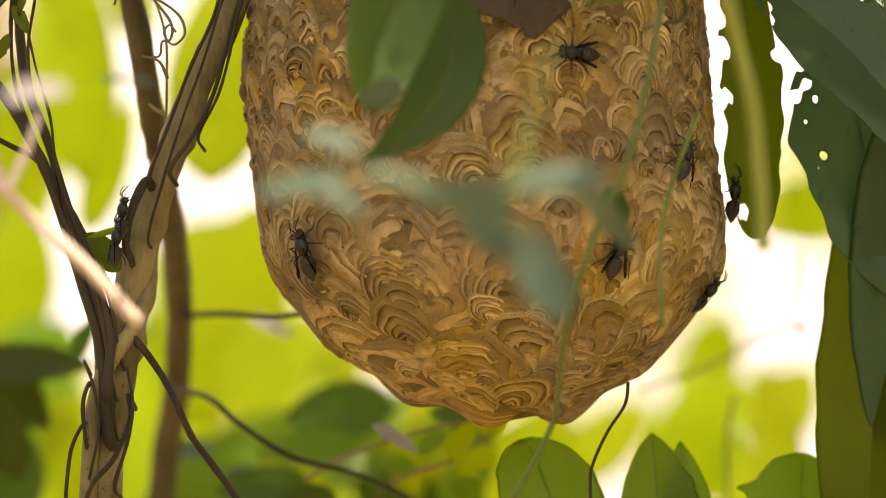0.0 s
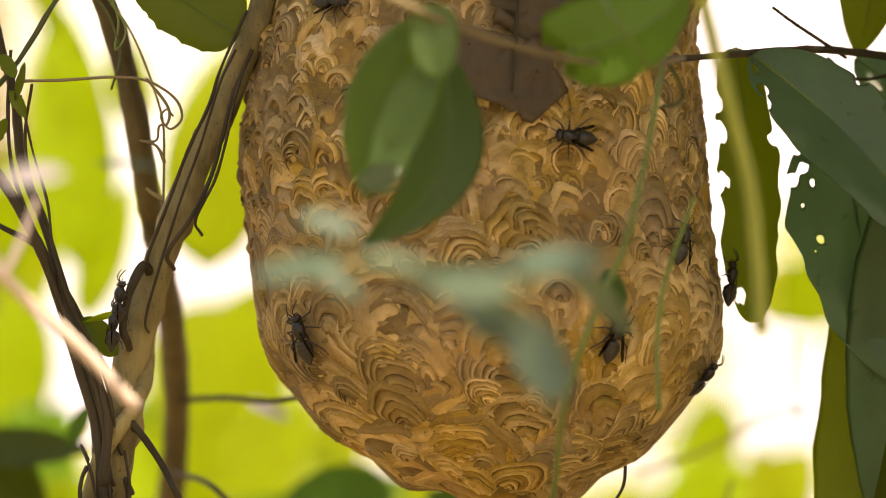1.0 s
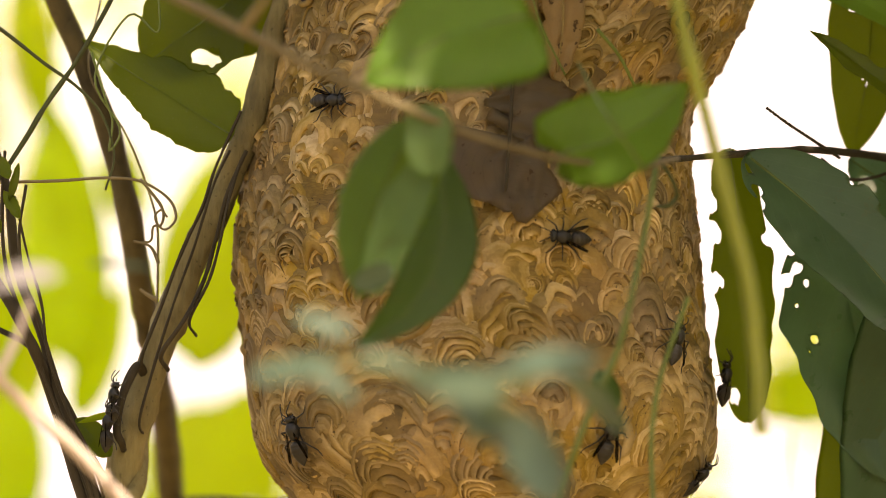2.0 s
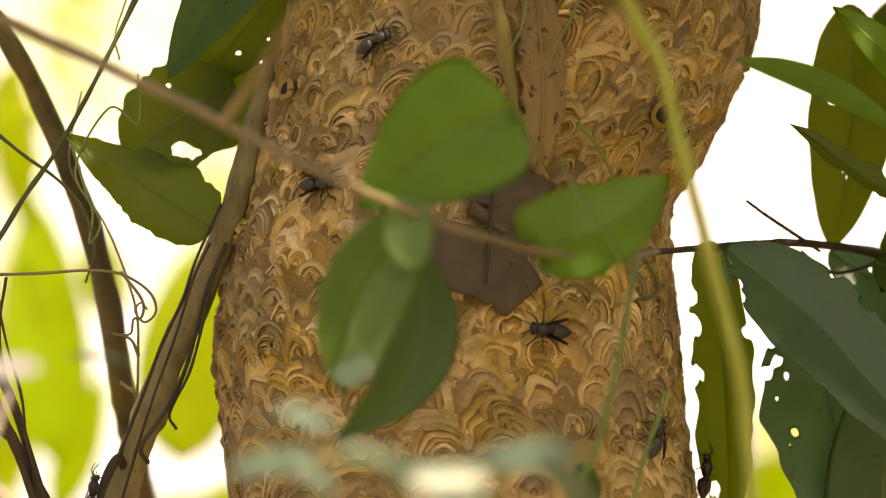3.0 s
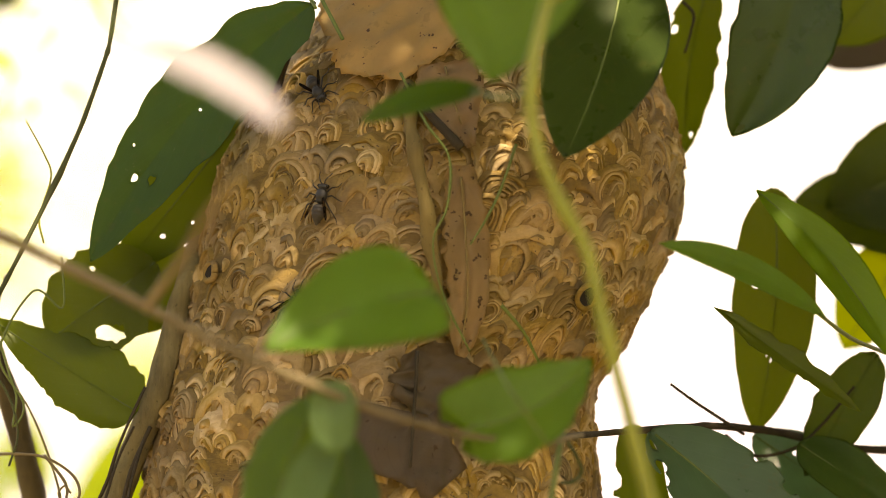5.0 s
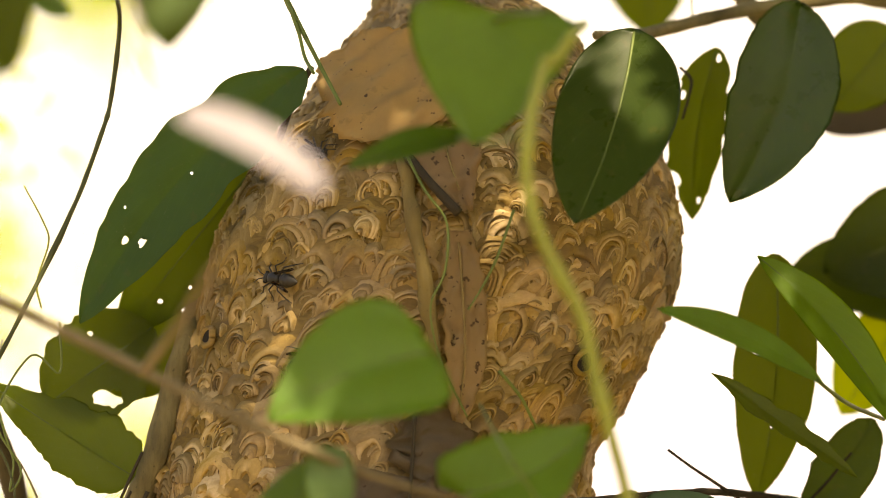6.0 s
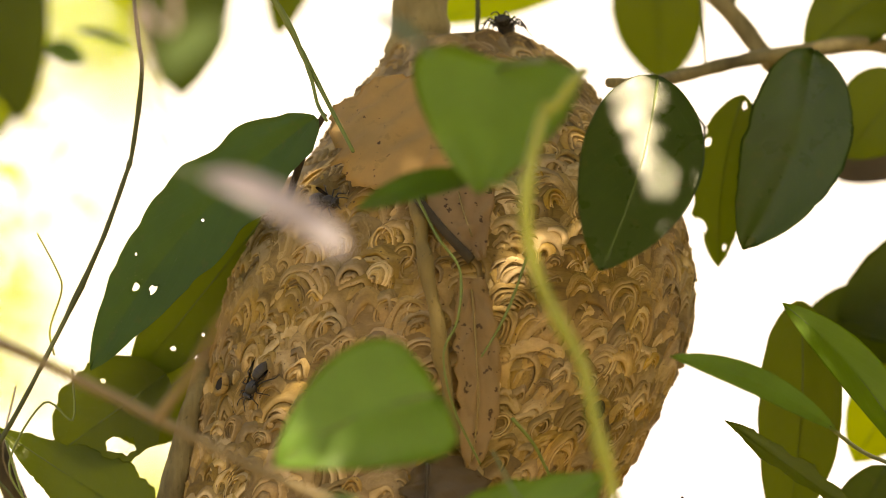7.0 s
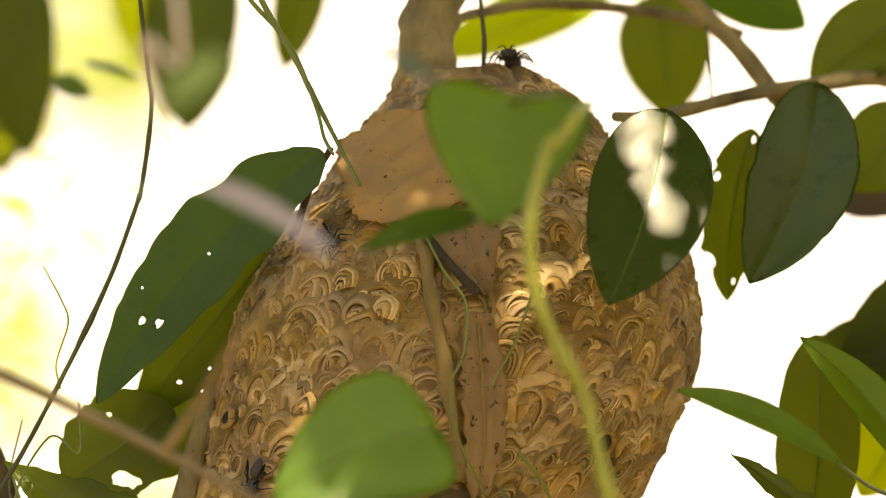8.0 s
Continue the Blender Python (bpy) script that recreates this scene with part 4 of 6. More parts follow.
def make_hanging_vine():
    ob = thing("hanging_vine", (-0.32, -0.05, -0.05), "long thin dark vine crossing the bright gap beside the nest", "vine")
    long = stem("stem", [(-0.32, -0.05, -0.05), (-0.2709, -0.0500, 1.5602), (-0.2475, -0.0500, 1.6583), (-0.2190, -0.0500, 1.7000), (-0.2034, -0.0500, 1.7258), (-0.1869, -0.0500, 1.7502), (-0.1662, -0.0500, 1.7894), (-0.1430, -0.0500, 1.8393), (-0.1312, -0.0500, 1.8726), (-0.1275, -0.0500, 1.8869),
         (-0.1232, -0.0600, 1.9195), (-0.1245, -0.0800, 1.9357), (-0.1310, -0.1000, 1.9949)], 0.0013, 0.0010, STEM_OLIVE, ob, seg=7, rough=0.25, knots=((0.55, 0.5), (0.7, 0.5), (0.8, 0.4)), steps=8)
    stem("tendril", [(-0.1869, -0.0500, 1.7502), (-0.1802, -0.0500, 1.7284), (-0.1771, -0.0500, 1.7180), (-0.1786, -0.0500, 1.7050), (-0.1737, -0.0500, 1.7154), (-0.1853, -0.0500, 1.7388), (-0.1698, -0.0500, 1.7675), (-0.1564, -0.0500, 1.7596), (-0.1569, -0.0500, 1.7832)], 0.0006, 0.0005, STEM_GREEN, ob)
    stem("tendril", [(-0.1652, -0.0500, 1.7894), (-0.1673, -0.0500, 1.8015), (-0.1621, -0.0500, 1.8199), (-0.1652, -0.0500, 1.8304), (-0.1737, -0.0500, 1.8462)], 0.0005, 0.0004, STEM_YELLOW, ob)
    stem("side_stem", [(-0.2371, -0.0500, 1.7675), (-0.2216, -0.0500, 1.7557), (-0.2086, -0.0500, 1.7453), (-0.1931, -0.0500, 1.7341), (-0.1815, -0.0500, 1.7206), (-0.1763, -0.0500, 1.7024), (-0.1802, -0.0500, 1.6868)], 0.0010, 0.0005, STEM_OLIVE, ob)
    return long


def make_left_shrub():
    ob = thing("broadleaf_shrub", (-0.19, 0.03, -0.05), "broad-leaved shrub with insect-eaten dark green leaves", "shrub")
    stem("branch", [(-0.19, 0.03, -0.05), (-0.1919, 0.0300, 1.3913), (-0.1861, 0.0300, 1.5107), (-0.1621, 0.0300, 1.6171), (-0.1248, 0.0300, 1.6972), (-0.0982, 0.0300, 1.7778), (-0.0676, -0.0200, 1.8404), (-0.0509, -0.0750, 1.8788), (-0.0410, -0.0850, 1.8958)], 0.0035, 0.0014, BARK_DARK, ob)
    big = leaf(ob, (-0.0409, -0.0900, 1.8933), (-0.1422, -0.0600, 1.7797), 0.043, "ovate", LEAF_DARK, (0.1, -1, 0.35), 4, "deep green leaf with a few pinholes", rib=False, fold=0.12, droop=0.0, bend=-0.26, ragged=0.20, n=110, m=56,
         holes=((0.70, 0.30, 0.0022), (0.73, -0.15, 0.0020), (0.45, 0.1, 0.0011), (0.66, -0.62, 0.0011)))
    leaf(ob, (-0.0674, -0.0300, 1.8601), (-0.1328, -0.0100, 1.7806), 0.040, "ovate", LEAF_OLIVE, (0.1, -1, 0.2), -14, "dark olive leaf with ragged edge", ragged=0.18, droop=0.05, n=30, m=14, holes=((0.75, 0.35, 0.003), (0.62, 0.72, 0.0022)))
    leaf(ob, (-0.1152, -0.0200, 1.7848), (-0.1643, -0.0200, 1.7491), 0.0500, "round", LEAF_OLIVE, (0.0, -1, 0.2), 0, "olive leaf with a heart-shaped hole", ragged=0.16, droop=0.04, n=100, m=60, bend=0.0,
         holes=((0.57, 0.70, 0.0046), (0.63, 0.56, 0.0042), (0.42, -0.60, 0.0014)))
    leaf(ob, (-0.1229, -0.0280, 1.7140), (-0.1930, -0.0300, 1.7598), 0.0370, "drop", LEAF_OLIVE, (0.1, -1, 0.2), 0, "pointed olive leaf with a nibbled edge", ragged=0.16, droop=0.03, n=60, m=30, bend=0.05)
    leaf(ob, (-0.1001, 0.0100, 1.7940), (-0.1404, 0.0000, 1.7606), 0.044, "round", LEAF_OLIVE, (0.1, -1, 0.1), 0, "", ragged=0.2, droop=0.05, n=24, m=14, holes=((0.5, 0.8, 0.003),))
    # two bare stems that rise from the shoulder of the nest
    stem("stem", [(-0.0277, -0.1000, 1.8756), (-0.0379, -0.0900, 1.8970), (-0.0508, -0.0800, 1.9238), (-0.0596, -0.0800, 1.9410), (-0.0736, -0.0800, 1.9661), (-0.0965, -0.0800, 2.0154)], 0.0009, 0.0015, STEM_GREEN, ob, "green bare stem", rough=0.2, knots=((0.4, 0.4),))
    stem("stem", [(-0.0398, -0.1000, 1.8899), (-0.0442, -0.0900, 1.8996), (-0.0476, -0.0850, 1.9137), (-0.0558, -0.0800, 1.9357), (-0.0635, -0.0800, 1.9489), (-0.0800, -0.0800, 1.9675), (-0.1016, -0.0800, 1.9994)], 0.0008, 0.0012, STEM_GREEN, ob, "green bare stem", rough=0.2)
    return big


def make_right_shrub():
    ob = thing("hanging_shrub", (0.32, 0.12, -0.05), "glossy broad-leaved shrub with chewed leaves leaning over the nest", "shrub")
    stem("trunk", [(0.32, 0.12, -0.05), (0.2758, 0.1200, 1.4579), (0.2819, 0.1000, 1.6491), (0.2798, 0.0800, 1.8395), (0.2738, 0.0500, 1.9590), (0.2684, 0.0500, 2.0854)], 0.012, 0.006, BARK, ob, seg=10, rough=0.2)
    stem("branch", [(0.2792, 0.1000, 1.9548), (0.2207, 0.0600, 1.9568), (0.1841, 0.0400, 1.9493), (0.1541, 0.0300, 1.9426), (0.1270, 0.0200, 1.9338), (0.1076, 0.0000, 1.9262), (0.0903, -0.0400, 1.9191)], 0.0045, 0.0025, BARK, ob, rough=0.25)
    stem("branch", [(0.2061, 0.0800, 1.9118), (0.1883, 0.0600, 1.9332), (0.1714, 0.0500, 1.9465), (0.1564, 0.0500, 1.9657), (0.1392, 0.0500, 1.9841), (0.1151, 0.0500, 2.0065)], 0.0055, 0.004, BARK, ob, rough=0.25)
    stem("branch", [(0.1583, 0.1000, 1.9860), (0.1375, 0.1000, 1.9934), (0.0966, 0.1000, 2.0003), (0.0552, 0.0800, 1.9977), (0.0267, 0.0500, 1.9869), (0.0132, 0.0200, 1.9764)], 0.0032, 0.0022, BARK, ob, rough=0.2)
    stem("branch", [(0.2549, 0.0500, 1.7046), (0.2119, 0.0200, 1.7016), (0.1733, 0.0000, 1.7075), (0.1432, -0.0200, 1.7081), (0.1172, -0.0400, 1.7047), (0.0918, -0.0700, 1.6998), (0.0712, -0.1100, 1.6942)], 0.0022, 0.0015, BARK_DARK, ob, rough=0.3)
    stem("twig", [(0.1234, -0.0200, 1.7278), (0.1328, -0.0200, 1.7207), (0.1458, -0.0200, 1.7120), (0.1579, -0.0100, 1.7052)], 0.0006, 0.0009, BARK_DARK, ob, rough=0.3)
    stem("twig", [(0.2102, 0.0000, 1.7287), (0.1944, 0.0000, 1.7102), (0.1812, 0.0000, 1.6996), (0.1628, 0.0000, 1.6964), (0.1496, 0.0000, 1.7062)], 0.0006, 0.0009, BARK_DARK, ob)
    stem("twig", [(0.1312, 0.0000, 1.9115), (0.1365, 0.0000, 1.9056), (0.1354, 0.0000, 1.8974), (0.1323, 0.0000, 1.8866)], 0.0008, 0.0006, BARK_DARK, ob)
    stem("twig", [(0.1376, 0.0500, 1.9852), (0.1386, 0.0400, 1.9598), (0.1392, 0.0300, 1.9357)], 0.0007, 0.0006, STEM_OLIVE, ob)
    # leaf beside the lower nest
    leaf(ob, (0.1062, -0.0200, 1.7086), (0.1144, 0.0000, 1.5825), 0.030, "oblong", LEAF_OLIVE, (-0.45, -1, 0.1), 0, "long olive leaf with a chewed edge", stalk=(0.1037, -0.0300, 1.7060), ragged=0.22, fold=0.25, droop=0.02, bend=0.10, n=90, m=34,
         holes=((0.30, -1.0, 0.006), (0.48, -1.0, 0.005), (0.9, -0.7, 0.004), (0.2, -0.95, 0.004), (0.33, 0.95, 0.003)))
    # broad leaves below the twig
    leaf(ob, (0.1127, -0.0500, 1.7029), (0.2043, -0.0800, 1.6032), 0.0500, "ovate", LEAF_BLUE, (0.28, -0.94, 0.19), 0, "broad blue-green glossy leaf", ragged=0.10, fold=0.2, droop=0.03, n=80, m=40, bend=0.18,
         holes=((0.13, -0.75, 0.0035), (0.17, -0.9, 0.003), (0.05, -0.6, 0.003), (0.45, 0.95, 0.004), (0.3, 1.0, 0.004)))
    leaf(ob, (0.1515, -0.0100, 1.6835), (0.1790, -0.0100, 1.5555), 0.066, "ovate", LEAF_BLUE, (0.12, -1, 0.26), 0, "broad dark leaf full of small holes", ragged=0.12, fold=0.2, droop=0.02, n=90, m=44,
         holes=((0.46, -0.62, 0.0024), (0.20, -0.75, 0.003), (0.26, -0.60, 0.0018), (0.15, -0.55, 0.0030), (0.33, -0.78, 0.0014), (0.24, -0.92, 0.003), (0.12, -0.9, 0.004), (0.50, -0.75, 0.001), (0.30, -0.5, 0.0008)))
    leaf(ob, (0.1773, 0.0000, 1.6177), (0.1641, 0.0200, 1.4285), 0.052, "oblong", LEAF_OLIVE, (-0.5, -1, 0.1), 0, "long dark olive hanging leaf", ragged=0.05, fold=0.3, droop=0.0, n=24, m=10)
    leaf(ob, (0.1928, -0.0200, 1.6609), (0.1759, 0.0000, 1.4838), 0.056, "ovate", LEAF_BLUE, (0.1, -1, 0.26), 0, "", ragged=0.06, fold=0.25, n=24, m=10)
    leaf(ob, (0.1641, 0.0200, 1.7082), (0.2367, 0.0000, 1.6573), 0.036, "ovate", LEAF_BLUE, (0.1, -1, 0.3), 0, "", ragged=0.1, n=24, m=10, holes=((0.25, 0.3, 0.003),))
    leaf(ob, (0.1831, -0.0100, 1.7012), (0.2312, -0.0300, 1.6678), 0.03, "ovate", LEAF_DARK, (0.2, -1, 0.5), 0, "", ragged=0.1)
    # leaves at mid height
    hung = leaf(ob, (0.1738, 0.0000, 1.8226), (0.1651, 0.0200, 1.7090), 0.040, "ovate", LEAF_OLIVE, (-0.2, -1, 0.1), 0, "dark hanging leaf with pale insect spots", ragged=0.05, fold=0.2, droop=0.02, n=90, m=46,
         bend=0.16, holes=((0.39, -0.45, 0.0022), (0.68, -0.1, 0.0011), (0.70, 0.02, 0.0009), (0.5, 0.3, 0.0006)))
    arched = leaf(ob, (0.1621, -0.0500, 1.8141), (0.2275, -0.0700, 1.7338), 0.025, "lance", LEAF_LIGHT, (0.3, -1, 0.8), 10, "arching mid-green leaf", fold=0.25, droop=0.08, bend=0.22)
    leaf(ob, (0.1880, -0.1200, 1.7463), (0.1128, -0.1600, 1.7748), 0.0145, "lance", LEAF_SOFT, (0.1, -1, 0.35), 0, "narrow arching light green leaf", fold=0.2, droop=0.02, bend=-0.24, rib=False, stalk=(0.2235, -0.0200, 1.7421))
    leaf(ob, (0.2086, -0.0500, 1.7115), (0.1422, -0.0600, 1.7597), 0.012, "lance", LEAF_OLIVE, (0.1, -1, 0.5), 0, "narrow torn olive leaf", ragged=0.5, droop=0.03, n=36, m=12)
    leaf(ob, (0.2208, -0.0000, 1.7447), (0.1870, 0.0000, 1.6877), 0.028, "ovate", LEAF_DEEP, (0.0, -1, 0.1), 0, "", ragged=0.1)
    leaf(ob, (0.2879, 0.1400, 1.8456), (0.2195, 0.1400, 1.8260), 0.052, "ovate", LEAF_DEEP, (0.1, -1, 0.1), 0, "", ragged=0.08)
    leaf(ob, (0.2480, 0.1200, 1.8119), (0.2148, 0.1200, 1.7616), 0.04, "ovate", LEAF_SUN, (0.0, -1, 0.3), 0, "")
    leaf(ob, (0.2741, 0.0800, 1.8523), (0.2047, 0.0800, 1.8262), 0.056, "ovate", LEAF_DEEP, (0.2, -1, 0.1), 0, "", ragged=0.08)
    leaf(ob, (0.2626, 0.1000, 1.8202), (0.1907, 0.1000, 1.8330), 0.046, "ovate", LEAF_DEEP, (0.1, -1, 0.1), 0, "", ragged=0.08, bend=-0.1)
    # leaves at the shoulder of the nest
    waxy = leaf(ob, (0.1068, -0.1150, 1.9080), (0.0780, -0.1680, 1.8101), 0.0550, "ovate", LEAF_WAXY, (0.163, -0.887, 0.432), 0, "dark waxy leaf with a bright sheen", ragged=0.03, fold=0.08, droop=-0.01, bend=0.14, wave=0.012, n=36, m=18,
                holes=((0.93, 0.2, 0.0008),), rib_mat=STEM_GREEN)
    nibbled = leaf(ob, (0.1560, 0.0000, 1.9210), (0.1431, 0.0200, 1.8412), 0.0270, "ovate", LEAF_OLIVE, (-0.2, -1, 0.2), 0, "olive leaf with a nibbled edge", ragged=0.30, fold=0.2, n=80, m=40, bend=-0.15, holes=((0.78, -0.85, 0.003), (0.06, 0.4, 0.002), (0.30, -0.8, 0.002), (0.88, 0.5, 0.0016)))
    leaf(ob, (0.1873, -0.0200, 1.9389), (0.1535, -0.0300, 1.8434), 0.0500, "ovate", LEAF_WAXY, (0.2, -1, 0.3), 0, "dark broad glossy leaf", rib=False, ragged=0.06, fold=0.2, droop=0.06, bend=0.25, n=30, m=14)
    leaf(ob, (0.1254, 0.2800, 2.0475), (0.1313, 0.2800, 1.9801), 0.05, "ovate", LEAF_OLIVE, (0.0, -1, 0.2), 0, "", ragged=0.03)
    leaf(ob, (0.0999, 0.3000, 2.0518), (0.0044, 0.3000, 2.0211), 0.04, "ovate", LEAF_SUN, (0.0, -1, 0.5), 0, "")
    leaf(ob, (0.1320, 0.1200, 2.0275), (0.1927, 0.1200, 1.9987), 0.045, "ovate", LEAF_MID, (0.0, -1, 0.5), 0, "")
    leaf(ob, (0.2369, 0.0600, 1.9918), (0.1883, 0.0600, 1.9554), 0.042, "ovate", LEAF_OLIVE, (0.1, -1, 0.4), 0, "")
    leaf(ob, (0.2396, 0.0600, 1.9415), (0.2072, 0.0600, 1.9026), 0.042, "ovate", LEAF_OLIVE, (0.1, -1, 0.2), 0, "")
    leaf(ob, (0.2727, 0.2000, 1.9391), (0.2099, 0.2000, 1.9230), 0.036, "oblong", LEAF_DEAD, (0.1, -1, 0.2), 0, "brown withered leaf")
    return {"waxy": waxy, "nibbled": nibbled, "hung": hung, "arched": arched}


def make_nest_branch():
    """The bough from which the nest hangs, and the dead leaves built into its paper."""
    ob = thing("nest_bough", (0.0032, 0.0200, 1.9475), "brown bough rising out of the top of the nest", "branch")
    stem("bough", [(0.0079, 0.0200, 1.8684), (0.0039, 0.0100, 1.9264), (0.0026, 0.0000, 1.9490), (0.0021, 0.0000, 1.9654), (0.0066, 0.0000, 1.9832), (0.0079, 0.0000, 2.0176), (0.0000, 0.0500, 2.1139), (-0.02, 0.15, 2.6)], 0.0145, 0.012, BARK, ob, seg=12, rough=0.35)
    stem("twig", [(0.0291, -0.0200, 1.9450), (0.0296, -0.0200, 1.9586), (0.0281, -0.0200, 1.9749), (0.0260, -0.0200, 1.9994)], 0.0012, 0.0009, STEM_OLIVE, ob)
    return ob


def on_nest(x, z, lift=0.004):
    return nest_front(x, z, lift)


def patch(parent, name, outline, material, label, lift=0.0045, curl=0.0012, seed=1.0, steps=7):
    """A dead leaf or sheet of paper lying on the nest, following its surface; outline: centre line (x, z, half width) from end to end."""
    bm = bmesh.new()
    uvl = bm.loops.layers.uv.new("UVMap")
    base = Vector(parent.location)
    grid, uvs = [], {}
    line = spline([(x, w, z) for x, z, w in outline], steps)
    n = len(line)
    m = 7
    for i, q in enumerate(line):
        row = []
        d = line[min(i + 1, n - 1)] - line[max(i - 1, 0)]
        d = Vector((d.x, 0, d.z)).normalized()
        side = Vector((d.z, 0, -d.x))
        for j in range(-m, m + 1):
            s = j / m
            w = max(q.y, 0.0004) * (1 + 0.22 * noise.noise((i * 0.55, seed, 3.0 if s > 0 else 8.0)))
            c = q + side * s * w
            p, nn, up, sd = on_nest(c.x, c.z, lift)
            v = bm.verts.new(p + nn * (curl * (s * s) + 0.0030 * noise.noise((i * 0.35, s * 2.4, seed)) + 0.0010 * noise.noise((i * 1.1, s * 7, seed)) - 0.0006 * (abs(s) < 0.01)) - base)
            uvs[v] = (i / (n - 1), s * 0.5 + 0.5)
            row.append(v)
        grid.append(row)
    for i in range(n - 1):
        for j in range(2 * m):
            bm.faces.new((grid[i][j], grid[i][j + 1], grid[i + 1][j + 1], grid[i + 1][j]))
    for f in bm.faces:
        for lp in f.loops:
            lp[uvl].uv = uvs[lp.vert]
    bmesh.ops.solidify(bm, geom=bm.faces[:], thickness=0.0005)
    return part(name, bm, material, parent, label)


def make_dead_leaves():
    def xz(p, w):
        return (p[0], p[2], w)
    a = thing("dead_leaf", (0.0025, -0.1100, 1.7038), "grey-brown dead leaf built into the nest paper", "dead leaf", "dead leaves in the nest")
    patch(a, "blade", [xz((0.0063, -0.1100, 1.7368), 0.008), xz((0.0113, -0.1100, 1.7266), 0.019), xz((0.0113, -0.1100, 1.7139), 0.017), xz((0.0063, -0.1100, 1.7051), 0.015)], LEAF_DEAD, "upper half of a grey leaf", seed=2.0, lift=0.0034)
    patch(a, "blade", [xz((-0.0025, -0.1100, 1.7068), 0.016), xz((-0.0038, -0.1100, 1.6962), 0.021), xz((0.0088, -0.1100, 1.6835), 0.015), xz((0.0188, -0.1100, 1.6729), 0.011)], LEAF_DEAD, "lower half of a grey leaf", seed=5.0, lift=0.0030)
    stem("midrib", [on_nest(x, z, 0.0050)[0] for x, z in ((0.0055, 1.7355), (0.0040, 1.7089), (0.0020, 1.6797))], 0.0009, 0.0006, BARK_DARK, a)
    b = thing("dead_leaf", (0.0251, -0.1100, 1.7724), "narrow tan dead leaf speckled with dark spots on the nest", "dead leaf", "dead leaves in the nest")
    patch(b, "blade", [xz((0.0251, -0.1100, 1.8159), 0.006), xz((0.0258, -0.1100, 1.8031), 0.008), xz((0.0271, -0.1100, 1.7852), 0.0095), xz((0.0276, -0.1100, 1.7648), 0.0090), xz((0.0256, -0.1100, 1.7470), 0.007), xz((0.0231, -0.1100, 1.7342), 0.002)], LEAF_BUFF, "", seed=3.0, lift=0.006)
    c = thing("dead_leaf", (0.0214, -0.1000, 1.8433), "tan triangular dead leaf over the nest's middle seam", "dead leaf", "dead leaves in the nest")
    patch(c, "blade", [xz((0.0189, -0.1000, 1.8614), 0.012), xz((0.0214, -0.1000, 1.8484), 0.0145), xz((0.0252, -0.1000, 1.8355), 0.0085), xz((0.0297, -0.1000, 1.8239), 0.002)], LEAF_BUFF, "", seed=4.0, lift=0.006)
    for ob, line in ((b, ((0.0253, -0.1100, 1.8108), (0.0268, -0.1100, 1.7852), (0.0271, -0.1100, 1.7597), (0.0241, -0.1100, 1.7381))), (c, ((0.0191, -0.1000, 1.8588), (0.0216, -0.1000, 1.8459), (0.0257, -0.1000, 1.8329)))):
        stem("midrib", [on_nest(p[0], p[2], 0.0066)[0] for p in line], 0.0006, 0.0004, TWIG_TAN, ob)
    d = thing("paper_sheet", (-0.0126, -0.0900, 1.8813), "smooth bare tan paper sheet on the nest's shoulder", "nest paper")
    patch(d, "sheet", [xz((-0.0220, -0.0900, 1.9090), 0.012), xz((-0.0150, -0.0900, 1.8980), 0.024), xz((-0.0050, -0.0900, 1.8850), 0.032), xz((0.0040, -0.0900, 1.8720), 0.029), xz((0.0120, -0.0900, 1.8610), 0.014)], LEAF_TAN, "", seed=6.0, lift=0.0065)
    e = thing("woody_creeper", (0.0101, -0.1000, 1.7969), "brown woody stem running up the middle of the nest", "stem")
    line = [(0.0013, -0.1000, 1.8536), (0.0045, -0.1000, 1.8278), (0.0088, -0.1000, 1.8020), (0.0121, -0.1000, 1.7815), (0.0146, -0.1000, 1.7610), (0.0166, -0.1000, 1.7431)]
    stem("stem", [on_nest(p[0], p[2], 0.0045)[0] for p in line], 0.0036, 0.0028, TWIG_OLIVE, e, rough=0.9, seg=12)
    line = [(0.0030, -0.1000, 1.8484), (0.0126, -0.1000, 1.8355), (0.0252, -0.1000, 1.8226)]
    stem("stub", [on_nest(p[0], p[2], 0.010)[0] for p in line], 0.0020, 0.0022, BARK_DARK, e, rough=0.3)
    line = [(0.0015, -0.1000, 1.8510), (0.0113, -0.1000, 1.8304), (0.0201, -0.1000, 1.8175), (0.0189, -0.1000, 1.7969), (0.0126, -0.1000, 1.7815), (0.0156, -0.1000, 1.7610), (0.0252, -0.1000, 1.7393)]
    stem("tendril", [on_nest(p[0], p[2], 0.016)[0] for p in line], 0.0007, 0.0005, STEM_GREEN, e, rough=0.25)
    line = [(0.0383, -0.1000, 1.7584), (0.0466, -0.1000, 1.7482), (0.0541, -0.1000, 1.7354), (0.0629, -0.1000, 1.7227)]
    stem("tendril", [on_nest(p[0], p[2], 0.018)[0] for p in line], 0.0009, 0.0005, STEM_GREEN, e, rough=0.2)
    line = [(0.0473, -0.1000, 1.8239), (0.0403, -0.1000, 1.8046), (0.0340, -0.1000, 1.7918), (0.0277, -0.1000, 1.7815)]
    stem("tendril", [on_nest(p[0], p[2], 0.014)[0] for p in line], 0.0007, 0.0004, STEM_GREEN, e, rough=0.25)


